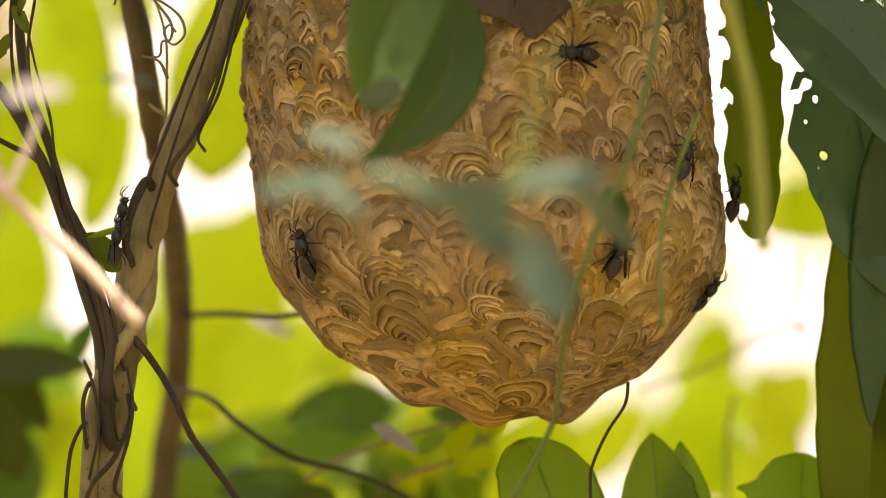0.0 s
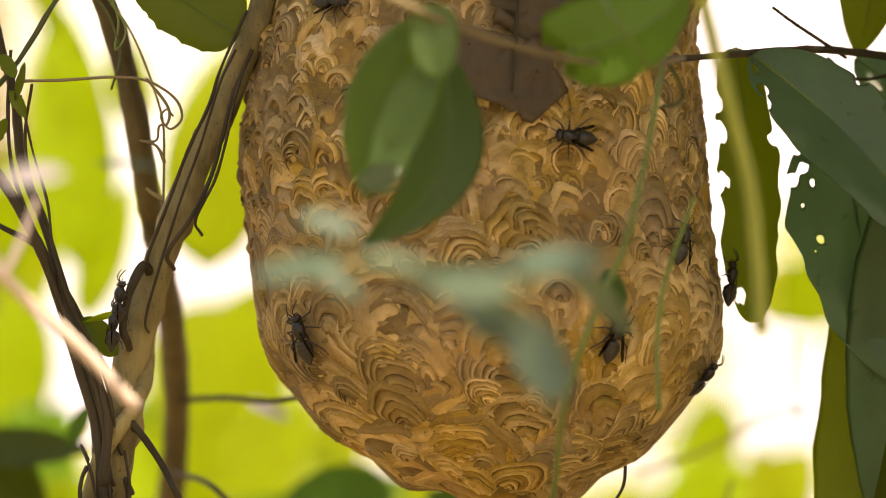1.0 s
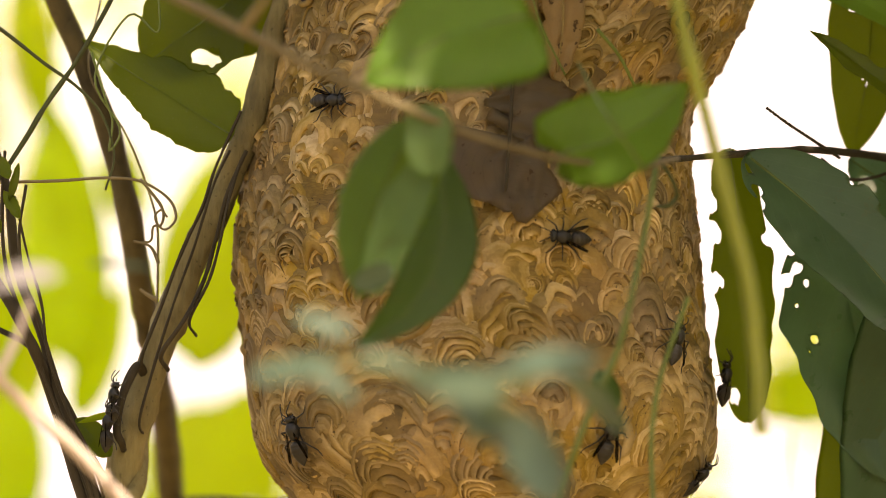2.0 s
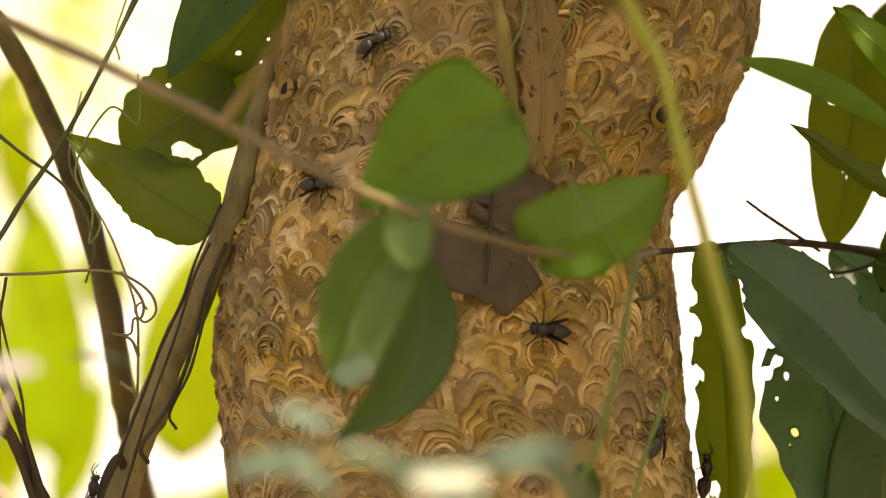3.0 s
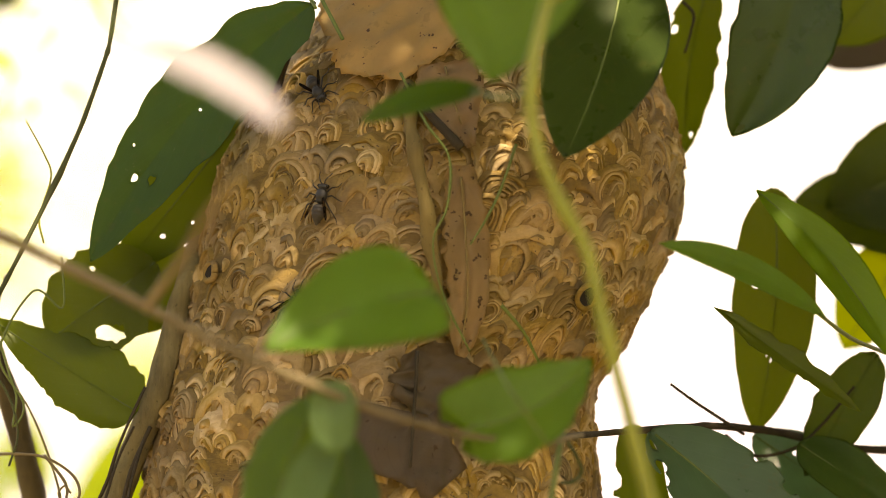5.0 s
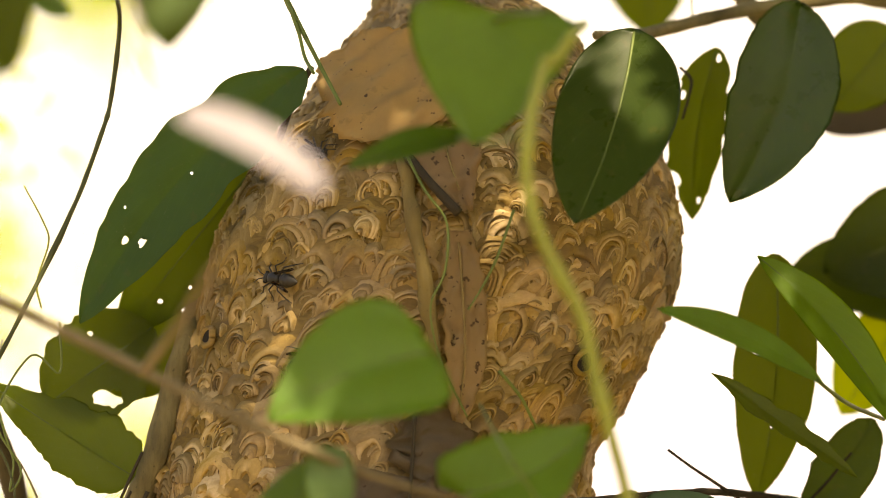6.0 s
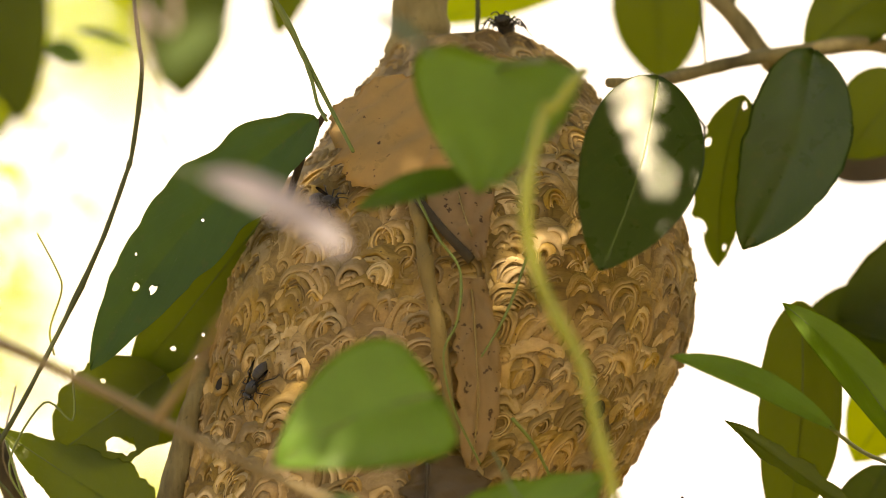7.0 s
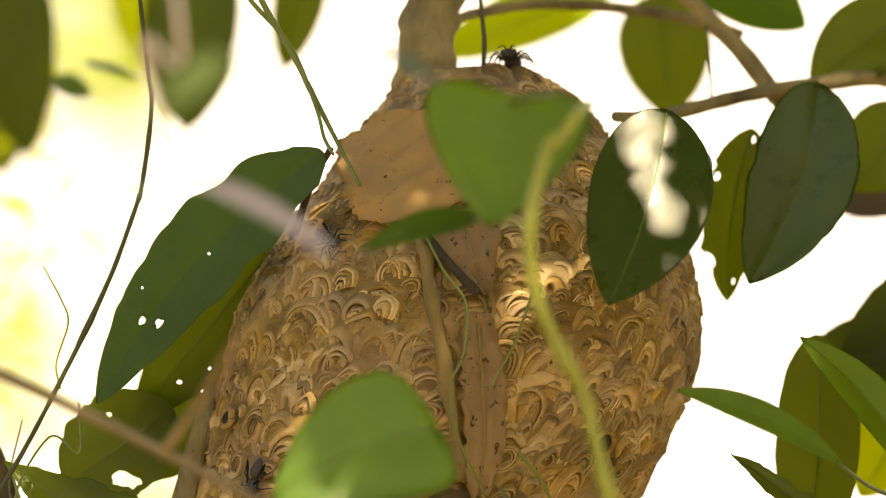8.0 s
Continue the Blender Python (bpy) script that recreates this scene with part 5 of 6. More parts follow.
# ---- plants between the viewer and the nest ----
def make_front_plants():
    out = {}
    # long twig across the nest, with its leaves
    ob = thing("leafy_twig", (-0.45, -0.35, -0.05), "thin tan twig with a few soft green leaves before the nest", "twig")
    stem("stem", [(-0.45, -0.35, -0.05), (-0.42, -0.35, 1.2), (-0.2605, -0.3500, 1.7884), (-0.2035, -0.3500, 1.7688), (-0.1685, -0.3500, 1.7536), (-0.1232, -0.3500, 1.7325), (-0.0767, -0.3500, 1.7084), (-0.0408, -0.3400, 1.6931), (-0.0091, -0.3200, 1.6826), (0.0197, -0.2900, 1.6772)], 0.0036, 0.0012, TWIG_GREY, ob, rough=0.15)
    stem("stem", [(0.0197, -0.2900, 1.6772), (0.0421, -0.2700, 1.6762), (0.0590, -0.2500, 1.6770), (0.0694, -0.2200, 1.6824), (0.0767, -0.1800, 1.6877)], 0.0012, 0.0014, TWIG_GREY, ob)
    stem("side_twig", [(-0.1033, -0.3600, 1.7205), (-0.0860, -0.4500, 1.7266), (-0.0713, -0.5000, 1.7412), (-0.0545, -0.5000, 1.7605), (-0.0378, -0.5000, 1.7777)], 0.0019, 0.0011, TWIG_TAN, ob)
    leaf(ob, (-0.0324, -0.3100, 1.6917), (-0.0570, -0.3100, 1.6169), 0.0400, "ovate", LEAF_SOFT, (-0.2, -1, 0.6), 0, "drooping mid-green leaf with a pale midrib", stalk=(-0.0408, -0.3400, 1.6931), fold=-0.32, droop=-0.02, ragged=0.1, bend=-0.3)
    # lighter blade laid over the drooping leaf as its grey sheen
    leaf(ob, (-0.0292, -0.3220, 1.6732), (-0.0530, -0.3200, 1.6183), 0.019, "oblong", LEAF_SAGE, (0.18, -0.84, 0.52), 0, "pale overlay for the sheen on half of the drooping leaf", fold=0.1, rib=False, ragged=0.1, bend=-0.1)
    leaf(ob, (-0.0281, -0.2700, 1.6856), (-0.0584, -0.2900, 1.5992), 0.030, "ovate", LEAF_DARK, (0.5, -1, 0.3), 0, "", stalk=(-0.0403, -0.3400, 1.6927), fold=0.2, droop=0.0, bend=0.85)
    leaf(ob, (-0.0296, -0.3320, 1.6945), (-0.0277, -0.3340, 1.6651), 0.020, "oblong", LEAF_SAGE, (0.1, -1, 0.3), 0, "small folded sage-green leaf", stalk=(-0.0403, -0.3400, 1.6927), fold=0.1)
    leaf(ob, (0.0257, -0.2700, 1.6807), (0.0791, -0.2600, 1.7109), 0.0440, "heart", LEAF_SOFT, (0.05, -1, 0.40), 0, "broad heart-shaped green leaf", stalk=(0.0197, -0.2900, 1.6772), fold=0.30, droop=-0.02, bend=-0.40, ragged=0.14, notch=0.12)
    # facet added over the drooping leaf's tip to give its glint
    out["tip"] = leaf(ob, (-0.0432, -0.3350, 1.6278), (-0.0591, -0.3350, 1.6200), 0.0125, "oblong", LEAF_SHEEN, (0.196, -0.853, 0.483), 0, "added facet that makes the sun glint at the leaf tip", rib=False, n=10, m=5, wave=0.01, fold=0.02, droop=0.0)
    # climbing vine with a yellow-green stem and swaying leaves
    vine = thing("climbing_vine", (0.0556, -0.0700, 1.9092), "yellow-green vine with heart-shaped leaves hanging before the nest", "vine")
    out["vine"] = stem("stem", [(0.0996, -0.4000, 1.5577), (0.0981, -0.4000, 1.5843), (0.0948, -0.4000, 1.6164), (0.0842, -0.4000, 1.6585), (0.0760, -0.4000, 1.6908), (0.0694, -0.4000, 1.7176), (0.0639, -0.4000, 1.7400), (0.0529, -0.4000, 1.7603),
         (0.0441, -0.4000, 1.7851), (0.0436, -0.4000, 1.8100), (0.0509, -0.3900, 1.8414), (0.0541, -0.3850, 1.8421), (0.0632, -0.3750, 1.8562), (0.0682, -0.3300, 1.8681), (0.0631, -0.2500, 1.8806), (0.0556, -0.0700, 1.9092)], 0.0027, 0.0023, STEM_YELLOW, vine, "yellow-green fleshy stem", seg=10, rough=0.2, knots=((0.3, 0.3), (0.45, 0.25), (0.6, 0.25)))
    out["flap"] = leaf(vine, (0.0133, -0.3200, 1.7325), (-0.0555, -0.3400, 1.7046), 0.060, "heart", LEAF_SOFT, (0.0, -1, 0.25), 0, "soft green leaf swaying on its stalk", stalk=(0.0149, -0.3100, 1.7221), fold=0.12, droop=0.03, bend=-0.25)
    out["heart"] = leaf(vine, (0.0370, -0.3300, 1.8728), (0.0279, -0.3300, 1.8173), 0.0700, "delta", LEAF_SOFT, (-0.1, -1, 0.35), 0, "large soft green heart-shaped leaf", stalk=(0.0559, -0.3700, 1.8647), fold=0.06, droop=0.02, notch=0.07, rib=False, wave=0.03)
    out["small"] = leaf(vine, (0.0254, -0.3000, 1.8271), (-0.0241, -0.3100, 1.8155), 0.018, "ovate", LEAF_MID, (0.0, -1, 0.9), 0, "", stalk=(0.0436, -0.4000, 1.8100), fold=0.15, bend=-0.15)
    # thin green stem hanging down past the nest, with a spray of small grey-green leaves
    spray = thing("creeper", (0.0, -0.30, -0.05), "thin green creeper with a spray of small blue-grey leaves", "creeper")
    stem("stem", [(0.0, -0.30, -0.05), (-0.03, -0.25, 1.0), (-0.0265, -0.2000, 1.3363), (-0.0134, -0.1700, 1.4131), (-0.0069, -0.1600, 1.4423), (0.0025, -0.1600, 1.4615), (0.0147, -0.1700, 1.4839), (0.0207, -0.1800, 1.5008), (0.0239, -0.2200, 1.5310), (0.0308, -0.2400, 1.5564), (0.0391, -0.2400, 1.5778), (0.0498, -0.2400, 1.6016), (0.0569, -0.2400, 1.6302), (0.0627, -0.2200, 1.6583),
         (0.0666, -0.2000, 1.6796), (0.0681, -0.1800, 1.6914), (0.0638, -0.1600, 1.7034)], 0.0013, 0.0013, STEM_GREEN, spray, seg=7, rough=0.15)
    stem("tendril", [(0.0638, -0.1600, 1.7010), (0.0684, -0.1700, 1.6900), (0.0745, -0.1700, 1.6801), (0.0773, -0.1600, 1.6737), (0.0736, -0.1600, 1.6692), (0.0690, -0.1500, 1.6697)], 0.0011, 0.0009, STEM_OLIVE, spray)
    stem("side_stem", [(0.0338, -0.2000, 1.7272), (0.0415, -0.3000, 1.6976), (0.0505, -0.3100, 1.6825), (0.0603, -0.2900, 1.6706)], 0.0007, 0.0006, STEM_GREEN, spray)
    stem("side_stem", [(0.0808, -0.2000, 1.6261), (0.0736, -0.2000, 1.6067), (0.0676, -0.2000, 1.5874), (0.0647, -0.2000, 1.5656), (0.0651, -0.2000, 1.5438), (0.0656, -0.2000, 1.5342)], 0.0012, 0.0010, STEM_GREEN, spray)
    stem("side_stem", [(0.0551, -0.0200, 1.5158), (0.0536, -0.0200, 1.5054), (0.0455, -0.0200, 1.4926), (0.0395, -0.0200, 1.4796), (0.0377, -0.0200, 1.4705), (0.0390, -0.0200, 1.4497), (0.0468, -0.0200, 1.3795)], 0.0008, 0.0007, BARK_DARK, spray)
    stem("twig", [(0.0187, -0.4000, 1.5224), (0.0118, -0.6200, 1.5385), (-0.0038, -0.6800, 1.5529), (-0.0267, -0.6800, 1.5644), (-0.0535, -0.6800, 1.5664), (-0.0811, -0.6600, 1.5657)], 0.0007, 0.0005, STEM_GREEN, spray)
    for b, t, w in (((-0.0513, -0.6200, 1.5801), (-0.0720, -0.6200, 1.5890), 0.011), ((-0.0546, -0.6400, 1.5689), (-0.0878, -0.6400, 1.5670), 0.014), ((-0.0678, -0.6000, 1.5695), (-0.0498, -0.6000, 1.5605), 0.009), ((-0.0270, -0.6600, 1.5657), (-0.0502, -0.6600, 1.5725), 0.010),
                    ((-0.0332, -0.6400, 1.5630), (0.0000, -0.6400, 1.5670), 0.015), ((-0.0019, -0.6600, 1.5657), (0.0347, -0.6600, 1.5715), 0.017), ((-0.0138, -0.6200, 1.5652), (-0.0010, -0.6200, 1.5445), 0.021), ((0.0000, -0.6200, 1.5544), (0.0217, -0.6200, 1.5227), 0.022),
                    ((0.0231, -0.5000, 1.5758), (0.0485, -0.4000, 1.5666), 0.012)):
        leaf(spray, b, t, w, "round", LEAF_GREY, (random.uniform(-0.2, 0.2), -0.8, 0.9), 0, "", rib=False, n=10, m=5)
    # extra leaf set before the spray to flash in the sun
    out["glint"] = leaf(spray, (0.0032, -0.6970, 1.5583), (-0.0259, -0.7030, 1.5577), 0.0110, "oblong", LEAF_SHEEN, (0.182, -0.850, 0.492), 0, "small added leaf that makes the sun glint on the spray", rib=False, n=10, m=5, wave=0.01, fold=0.02, droop=0.0, stalk=(0.0118, -0.6200, 1.5385))
    leaf(spray, (0.0422, -0.2000, 1.5946), (0.0495, -0.2000, 1.5777), 0.011, "round", LEAF_DARK, (0, -1, 0.3), 0, "", n=12, m=6)
    # dry twig low down and pale leaf high up
    dry = thing("dry_twig", (-0.30, -0.42, -0.05), "broken pale dry twig leaning before the sapling", "twig")
    stem("stem", [(-0.30, -0.42, -0.05), (-0.33, -0.43, 0.9), (-0.2410, -0.4200, 1.6203), (-0.2007, -0.3800, 1.5833), (-0.1890, -0.3600, 1.5710), (-0.1702, -0.3400, 1.5540), (-0.1500, -0.3200, 1.5316)], 0.0020, 0.0030, TWIG_DRY, dry, rough=0.2)
    stem("stub", [(-0.1984, -0.3800, 1.5800), (-0.1906, -0.3800, 1.5967), (-0.1850, -0.3800, 1.6123)], 0.0020, 0.0013, TWIG_DRY, dry, rough=0.2)
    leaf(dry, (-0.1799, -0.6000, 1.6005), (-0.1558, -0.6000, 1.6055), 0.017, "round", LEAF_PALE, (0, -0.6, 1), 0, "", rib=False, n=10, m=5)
    leaf(dry, (-0.1583, -0.4500, 1.6200), (-0.1313, -0.4500, 1.6200), 0.0045, "lance", LEAF_GREY, (0, -0.7, 0.8), 0, "", rib=False, n=10, m=5)
    high = thing("overhanging_twig", (-0.25, -0.55, 2.5), "thin twig with pale soft leaves hanging from the tree overhead", "twig")
    stem("stem", [(-0.25, -0.55, 2.5), (-0.0957, -0.6000, 1.8918), (-0.0997, -0.6000, 1.8396), (-0.0917, -0.6000, 1.8086), (-0.0817, -0.6000, 1.7911)], 0.0012, 0.0008, TWIG_DRY, high)
    # an ordinary leaf, coloured pale to carry its sun sheen
    out["pale"] = leaf(high, (-0.0733, -0.7000, 1.7692), (-0.0208, -0.7000, 1.7459), 0.026, "oblong", LEAF_PALE, (0.1, -0.65, 0.9), 0, "leaf with the sun's sheen put into its pale colour", rib=False, droop=0.1, bend=0.34, stalk=(-0.0917, -0.6000, 1.8086))
    leaf(high, (-0.0164, -0.5500, 1.8478), (0.0082, -0.5500, 1.8350), 0.012, "ovate", LEAF_GREY, (0, -0.6, 1.0), 0, "", rib=False, n=10, m=5)
    leaf(high, (-0.0633, -0.8000, 1.7940), (-0.0847, -0.8000, 1.7773), 0.012, "ovate", LEAF_SAGE, (0, -1, 0.3), 0, "pale drooping leaf", rib=False, n=12, m=6)
    leaf(high, (-0.1345, -0.4000, 1.8715), (-0.1102, -0.4000, 1.8669), 0.008, "ovate", LEAF_GREY, (0, -0.7, 1), 0, "", rib=False, n=10, m=5)
    return out


def make_low_leaves():
    ob = thing("understorey_plant", (0.06, 0.06, -0.05), "green understorey plant with upright broad leaves below the nest", "plant")
    stem("stem", [(0.06, 0.06, -0.05), (0.06, 0.06, 0.8), (0.0671, 0.0600, 1.4040)], 0.004, 0.003, STEM_GREEN, ob)
    leaf(ob, (0.0239, 0.0200, 1.4180), (0.0080, 0.0200, 1.4907), 0.050, "oblong", LEAF_LIGHT, (0.0, -1, 0.1), 0, "", ragged=0.06, n=30, m=14, bend=-0.3)
    leaf(ob, (0.0746, 0.0400, 1.4097), (0.0693, 0.0400, 1.4936), 0.042, "ovate", LEAF_LIGHT, (0.2, -1, 0.1), 0, "", ragged=0.1, n=30, m=14)
    leaf(ob, (0.0883, 0.0500, 1.4149), (0.0829, 0.0500, 1.4898), 0.026, "ovate", LEAF_LIGHT, (0.2, -1, 0.1), 0, "")
    leaf(ob, (0.1345, 0.0500, 1.4149), (0.1398, 0.0500, 1.4844), 0.052, "round", LEAF_LIGHT, (0.0, -1, 0.1), 0, "ragged yellow-green leaf", ragged=0.35, n=60, m=30)
    return ob


# ---- sunlit thicket behind ----
def make_back_bushes():
    rng = random.Random(11)
    def bush(foot, top):
        ob = thing("background_bush", foot, "sunlit yellow-green bush out beyond the nest", "bush", "bushes behind the nest")
        stem("stem", [foot, Vector(foot) + Vector((0.02, 0, 0.7)), Vector((foot[0], foot[1], top))], 0.006, 0.003, STEM_OLIVE, ob)
        return ob

    def twig(ob, *line):
        stem("twig", line, 0.0012, 0.0009, TWIG_TAN, ob, rough=0.2)

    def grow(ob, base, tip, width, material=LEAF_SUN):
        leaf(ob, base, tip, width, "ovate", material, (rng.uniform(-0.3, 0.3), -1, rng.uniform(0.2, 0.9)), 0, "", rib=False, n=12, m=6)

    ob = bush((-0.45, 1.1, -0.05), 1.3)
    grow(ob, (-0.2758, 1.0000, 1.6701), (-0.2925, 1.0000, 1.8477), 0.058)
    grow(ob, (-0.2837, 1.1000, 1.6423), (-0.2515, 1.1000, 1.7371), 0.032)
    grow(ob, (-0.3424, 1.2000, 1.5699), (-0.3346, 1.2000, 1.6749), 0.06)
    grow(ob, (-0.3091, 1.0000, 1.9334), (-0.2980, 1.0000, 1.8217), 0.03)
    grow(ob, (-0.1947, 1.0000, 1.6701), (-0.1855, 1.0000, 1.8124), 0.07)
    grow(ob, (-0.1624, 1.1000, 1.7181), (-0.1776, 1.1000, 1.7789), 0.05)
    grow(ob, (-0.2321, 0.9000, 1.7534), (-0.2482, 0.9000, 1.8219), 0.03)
    grow(ob, (-0.3182, 0.9000, 1.4603), (-0.3003, 0.9000, 1.5816), 0.07, LEAF_LIGHT)
    grow(ob, (-0.2981, 0.4200, 1.5339), (-0.2246, 0.4200, 1.5409), 0.030, LEAF_DEEP)
    grow(ob, (-0.2980, 0.4500, 1.5425), (-0.2496, 0.4500, 1.5047), 0.036, LEAF_DEEP)
    grow(ob, (-0.2868, 0.4000, 1.5226), (-0.2622, 0.4000, 1.4740), 0.034, LEAF_DEEP)
    grow(ob, (-0.2903, 0.5000, 1.4465), (-0.2649, 0.5000, 1.4968), 0.04, LEAF_MID)
    grow(ob, (-0.2266, 0.3000, 1.5348), (-0.2162, 0.3000, 1.5583), 0.010, LEAF_MID)
    grow(ob, (-0.2670, 0.8000, 1.4600), (-0.2775, 0.8000, 1.5327), 0.03)
    grow(ob, (-0.3356, 1.3000, 1.7811), (-0.3557, 1.3000, 1.6769), 0.05)
    ob = bush((-0.10, 1.3, -0.05), 1.3)
    grow(ob, (-0.2097, 1.2000, 1.5155), (-0.1747, 1.2000, 1.6749), 0.09)
    grow(ob, (-0.1910, 1.0000, 1.5267), (-0.1248, 1.0000, 1.5854), 0.07)
    grow(ob, (-0.1662, 0.8000, 1.4600), (-0.0623, 0.8000, 1.5327), 0.065, LEAF_LIGHT)
    grow(ob, (-0.0982, 1.1000, 1.4609), (-0.1435, 1.1000, 1.5553), 0.07)
    grow(ob, (-0.2016, 0.7000, 1.4462), (-0.1511, 0.7000, 1.5067), 0.05, LEAF_LIGHT)
    grow(ob, (-0.1322, 0.5000, 1.4402), (-0.1795, 0.5000, 1.4716), 0.04, LEAF_LIGHT)
    grow(ob, (-0.0065, 0.6000, 1.4399), (-0.0910, 0.6000, 1.4756), 0.05, LEAF_MID)
    grow(ob, (-0.0390, 0.6000, 1.4496), (-0.0976, 0.6000, 1.5016), 0.05, LEAF_LIGHT)
    grow(ob, (-0.1106, 0.6000, 1.4464), (-0.1366, 0.6000, 1.4919), 0.04)
    grow(ob, (-0.0713, 0.9000, 1.4424), (-0.0499, 0.9000, 1.5387), 0.07)
    grow(ob, (-0.2268, 1.5000, 1.5712), (-0.2394, 1.5000, 1.6636), 0.07)
    grow(ob, (-0.2457, 1.4000, 1.4209), (-0.2662, 1.4000, 1.5886), 0.10)
    grow(ob, (-0.3074, 1.4000, 1.4209), (-0.3321, 1.4000, 1.5682), 0.09)
    grow(ob, (-0.1175, 1.5000, 1.4201), (-0.1427, 1.5000, 1.5796), 0.10)
    grow(ob, (0.0473, 1.6000, 1.4194), (0.0000, 1.6000, 1.5355), 0.07)
    grow(ob, (-0.1760, 1.5000, 1.5207), (-0.1090, 1.5000, 1.5921), 0.080, LEAF_SUN)
    grow(ob, (-0.2645, 1.7000, 1.6123), (-0.2118, 1.7000, 1.6918), 0.084, LEAF_SUN)
    grow(ob, (-0.3376, 1.2000, 1.5151), (-0.3069, 1.2000, 1.5929), 0.066, LEAF_LIGHT)
    grow(ob, (-0.1851, 0.9000, 1.4744), (-0.1211, 0.9000, 1.5172), 0.054, LEAF_LIGHT)
    grow(ob, (-0.0690, 0.8000, 1.4739), (-0.0137, 0.8000, 1.5154), 0.045, LEAF_LIGHT)
    grow(ob, (-0.2999, 1.9000, 1.5553), (-0.2633, 1.9000, 1.6385), 0.069, LEAF_LIGHT)
    grow(ob, (-0.1033, 1.3000, 1.4615), (-0.0556, 1.3000, 1.5332), 0.060, LEAF_SUN)
    grow(ob, (0.0463, 1.9000, 1.4820), (0.1155, 1.9000, 1.5559), 0.069, LEAF_SUN)
    grow(ob, (-0.3607, 1.4000, 1.6580), (-0.3324, 1.4000, 1.7279), 0.049, LEAF_SUN)
    grow(ob, (0.1893, 1.7000, 1.5072), (0.2378, 1.7000, 1.5776), 0.066, LEAF_SUN)
    ob = bush((0.10, 0.9, -0.05), 1.3)
    twig(ob, (-0.1020, 0.2000, 1.4723), (-0.0843, 0.1800, 1.4820), (-0.0670, 0.1600, 1.4887), (-0.0391, 0.1600, 1.4971), (-0.0195, 0.1600, 1.5013))
    twig(ob, (-0.0736, 0.2000, 1.4567), (-0.0566, 0.2000, 1.4723), (-0.0281, 0.1800, 1.4820), (-0.0056, 0.1800, 1.4974))
    grow(ob, (-0.0503, 0.5000, 1.4654), (-0.0661, 0.5000, 1.5031), 0.022)
    grow(ob, (-0.0433, 0.4500, 1.4744), (-0.0217, 0.4500, 1.5084), 0.016)
    grow(ob, (-0.0315, 0.5000, 1.4591), (-0.0157, 0.5000, 1.5157), 0.035, LEAF_LIGHT)
    grow(ob, (-0.0182, 0.4000, 1.4648), (-0.0274, 0.4000, 1.4983), 0.012)
    grow(ob, (-0.0665, 0.1400, 1.4990), (-0.0437, 0.1400, 1.4868), 0.008, LEAF_PALE)
    grow(ob, (-0.0279, 0.1600, 1.4817), (-0.0162, 0.1600, 1.5041), 0.012)
    grow(ob, (-0.0163, 0.1800, 1.4974), (0.0000, 0.1800, 1.5045), 0.013)
    grow(ob, (-0.0057, 0.2000, 1.4865), (-0.0227, 0.2000, 1.4802), 0.012)
    grow(ob, (-0.0311, 0.2000, 1.4964), (-0.0467, 0.2000, 1.4865), 0.012, LEAF_LIGHT)
    grow(ob, (-0.0456, 0.2200, 1.4782), (-0.0713, 0.2200, 1.4833), 0.012, LEAF_LIGHT)
    grow(ob, (-0.0595, 0.2000, 1.4582), (-0.0736, 0.2000, 1.4723), 0.014, LEAF_MID)
    grow(ob, (-0.0141, 0.1800, 1.4637), (-0.0281, 0.1800, 1.4722), 0.016, LEAF_LIGHT)
    grow(ob, (-0.0059, 0.3000, 1.4996), (-0.0411, 0.3000, 1.5113), 0.020, LEAF_MID)
    grow(ob, (-0.0865, 0.2500, 1.4583), (-0.1154, 0.2500, 1.4641), 0.02, LEAF_DEEP)
    grow(ob, (-0.0999, 0.3000, 1.4673), (-0.1528, 0.3000, 1.4702), 0.028, LEAF_MID)
    grow(ob, (-0.0629, 0.5000, 1.5157), (-0.1259, 0.5000, 1.5110), 0.035, LEAF_MID)
    grow(ob, (-0.0805, 0.4500, 1.4899), (-0.1362, 0.4500, 1.4929), 0.03, LEAF_LIGHT)
    grow(ob, (-0.1448, 0.5000, 1.5661), (-0.1196, 0.5000, 1.5566), 0.009, LEAF_PALE)
    grow(ob, (-0.1859, 0.5000, 1.4905), (-0.1638, 0.5000, 1.4937), 0.014, LEAF_GREY)
    grow(ob, (-0.1548, 0.4500, 1.4775), (-0.1238, 0.4500, 1.4744), 0.012, LEAF_GREY)
    grow(ob, (0.0000, 0.8000, 1.4600), (-0.0242, 0.8000, 1.5153), 0.05)
    grow(ob, (0.0151, 1.1000, 1.4760), (0.0302, 1.1000, 1.5364), 0.05)
    ob = bush((0.35, 1.4, -0.05), 1.3)
    twig(ob, (0.0712, 0.4500, 1.5239), (0.1083, 0.4500, 1.5363), (0.1455, 0.4500, 1.5564), (0.1796, 0.4500, 1.5595))
    twig(ob, (0.1622, 0.5000, 1.6039), (0.1612, 0.5000, 1.5787), (0.1653, 0.5000, 1.5535), (0.2080, 0.5000, 1.5283))
    twig(ob, (0.1217, 0.4000, 1.5196), (0.1175, 0.4000, 1.4953), (0.1187, 0.4000, 1.4588))
    grow(ob, (0.1164, 1.2000, 1.4612), (0.1359, 1.2000, 1.5563), 0.062)
    grow(ob, (0.1749, 0.9000, 1.4603), (0.1606, 0.9000, 1.5530), 0.035)
    grow(ob, (0.1715, 1.3000, 1.5173), (0.1156, 1.3000, 1.5651), 0.05)
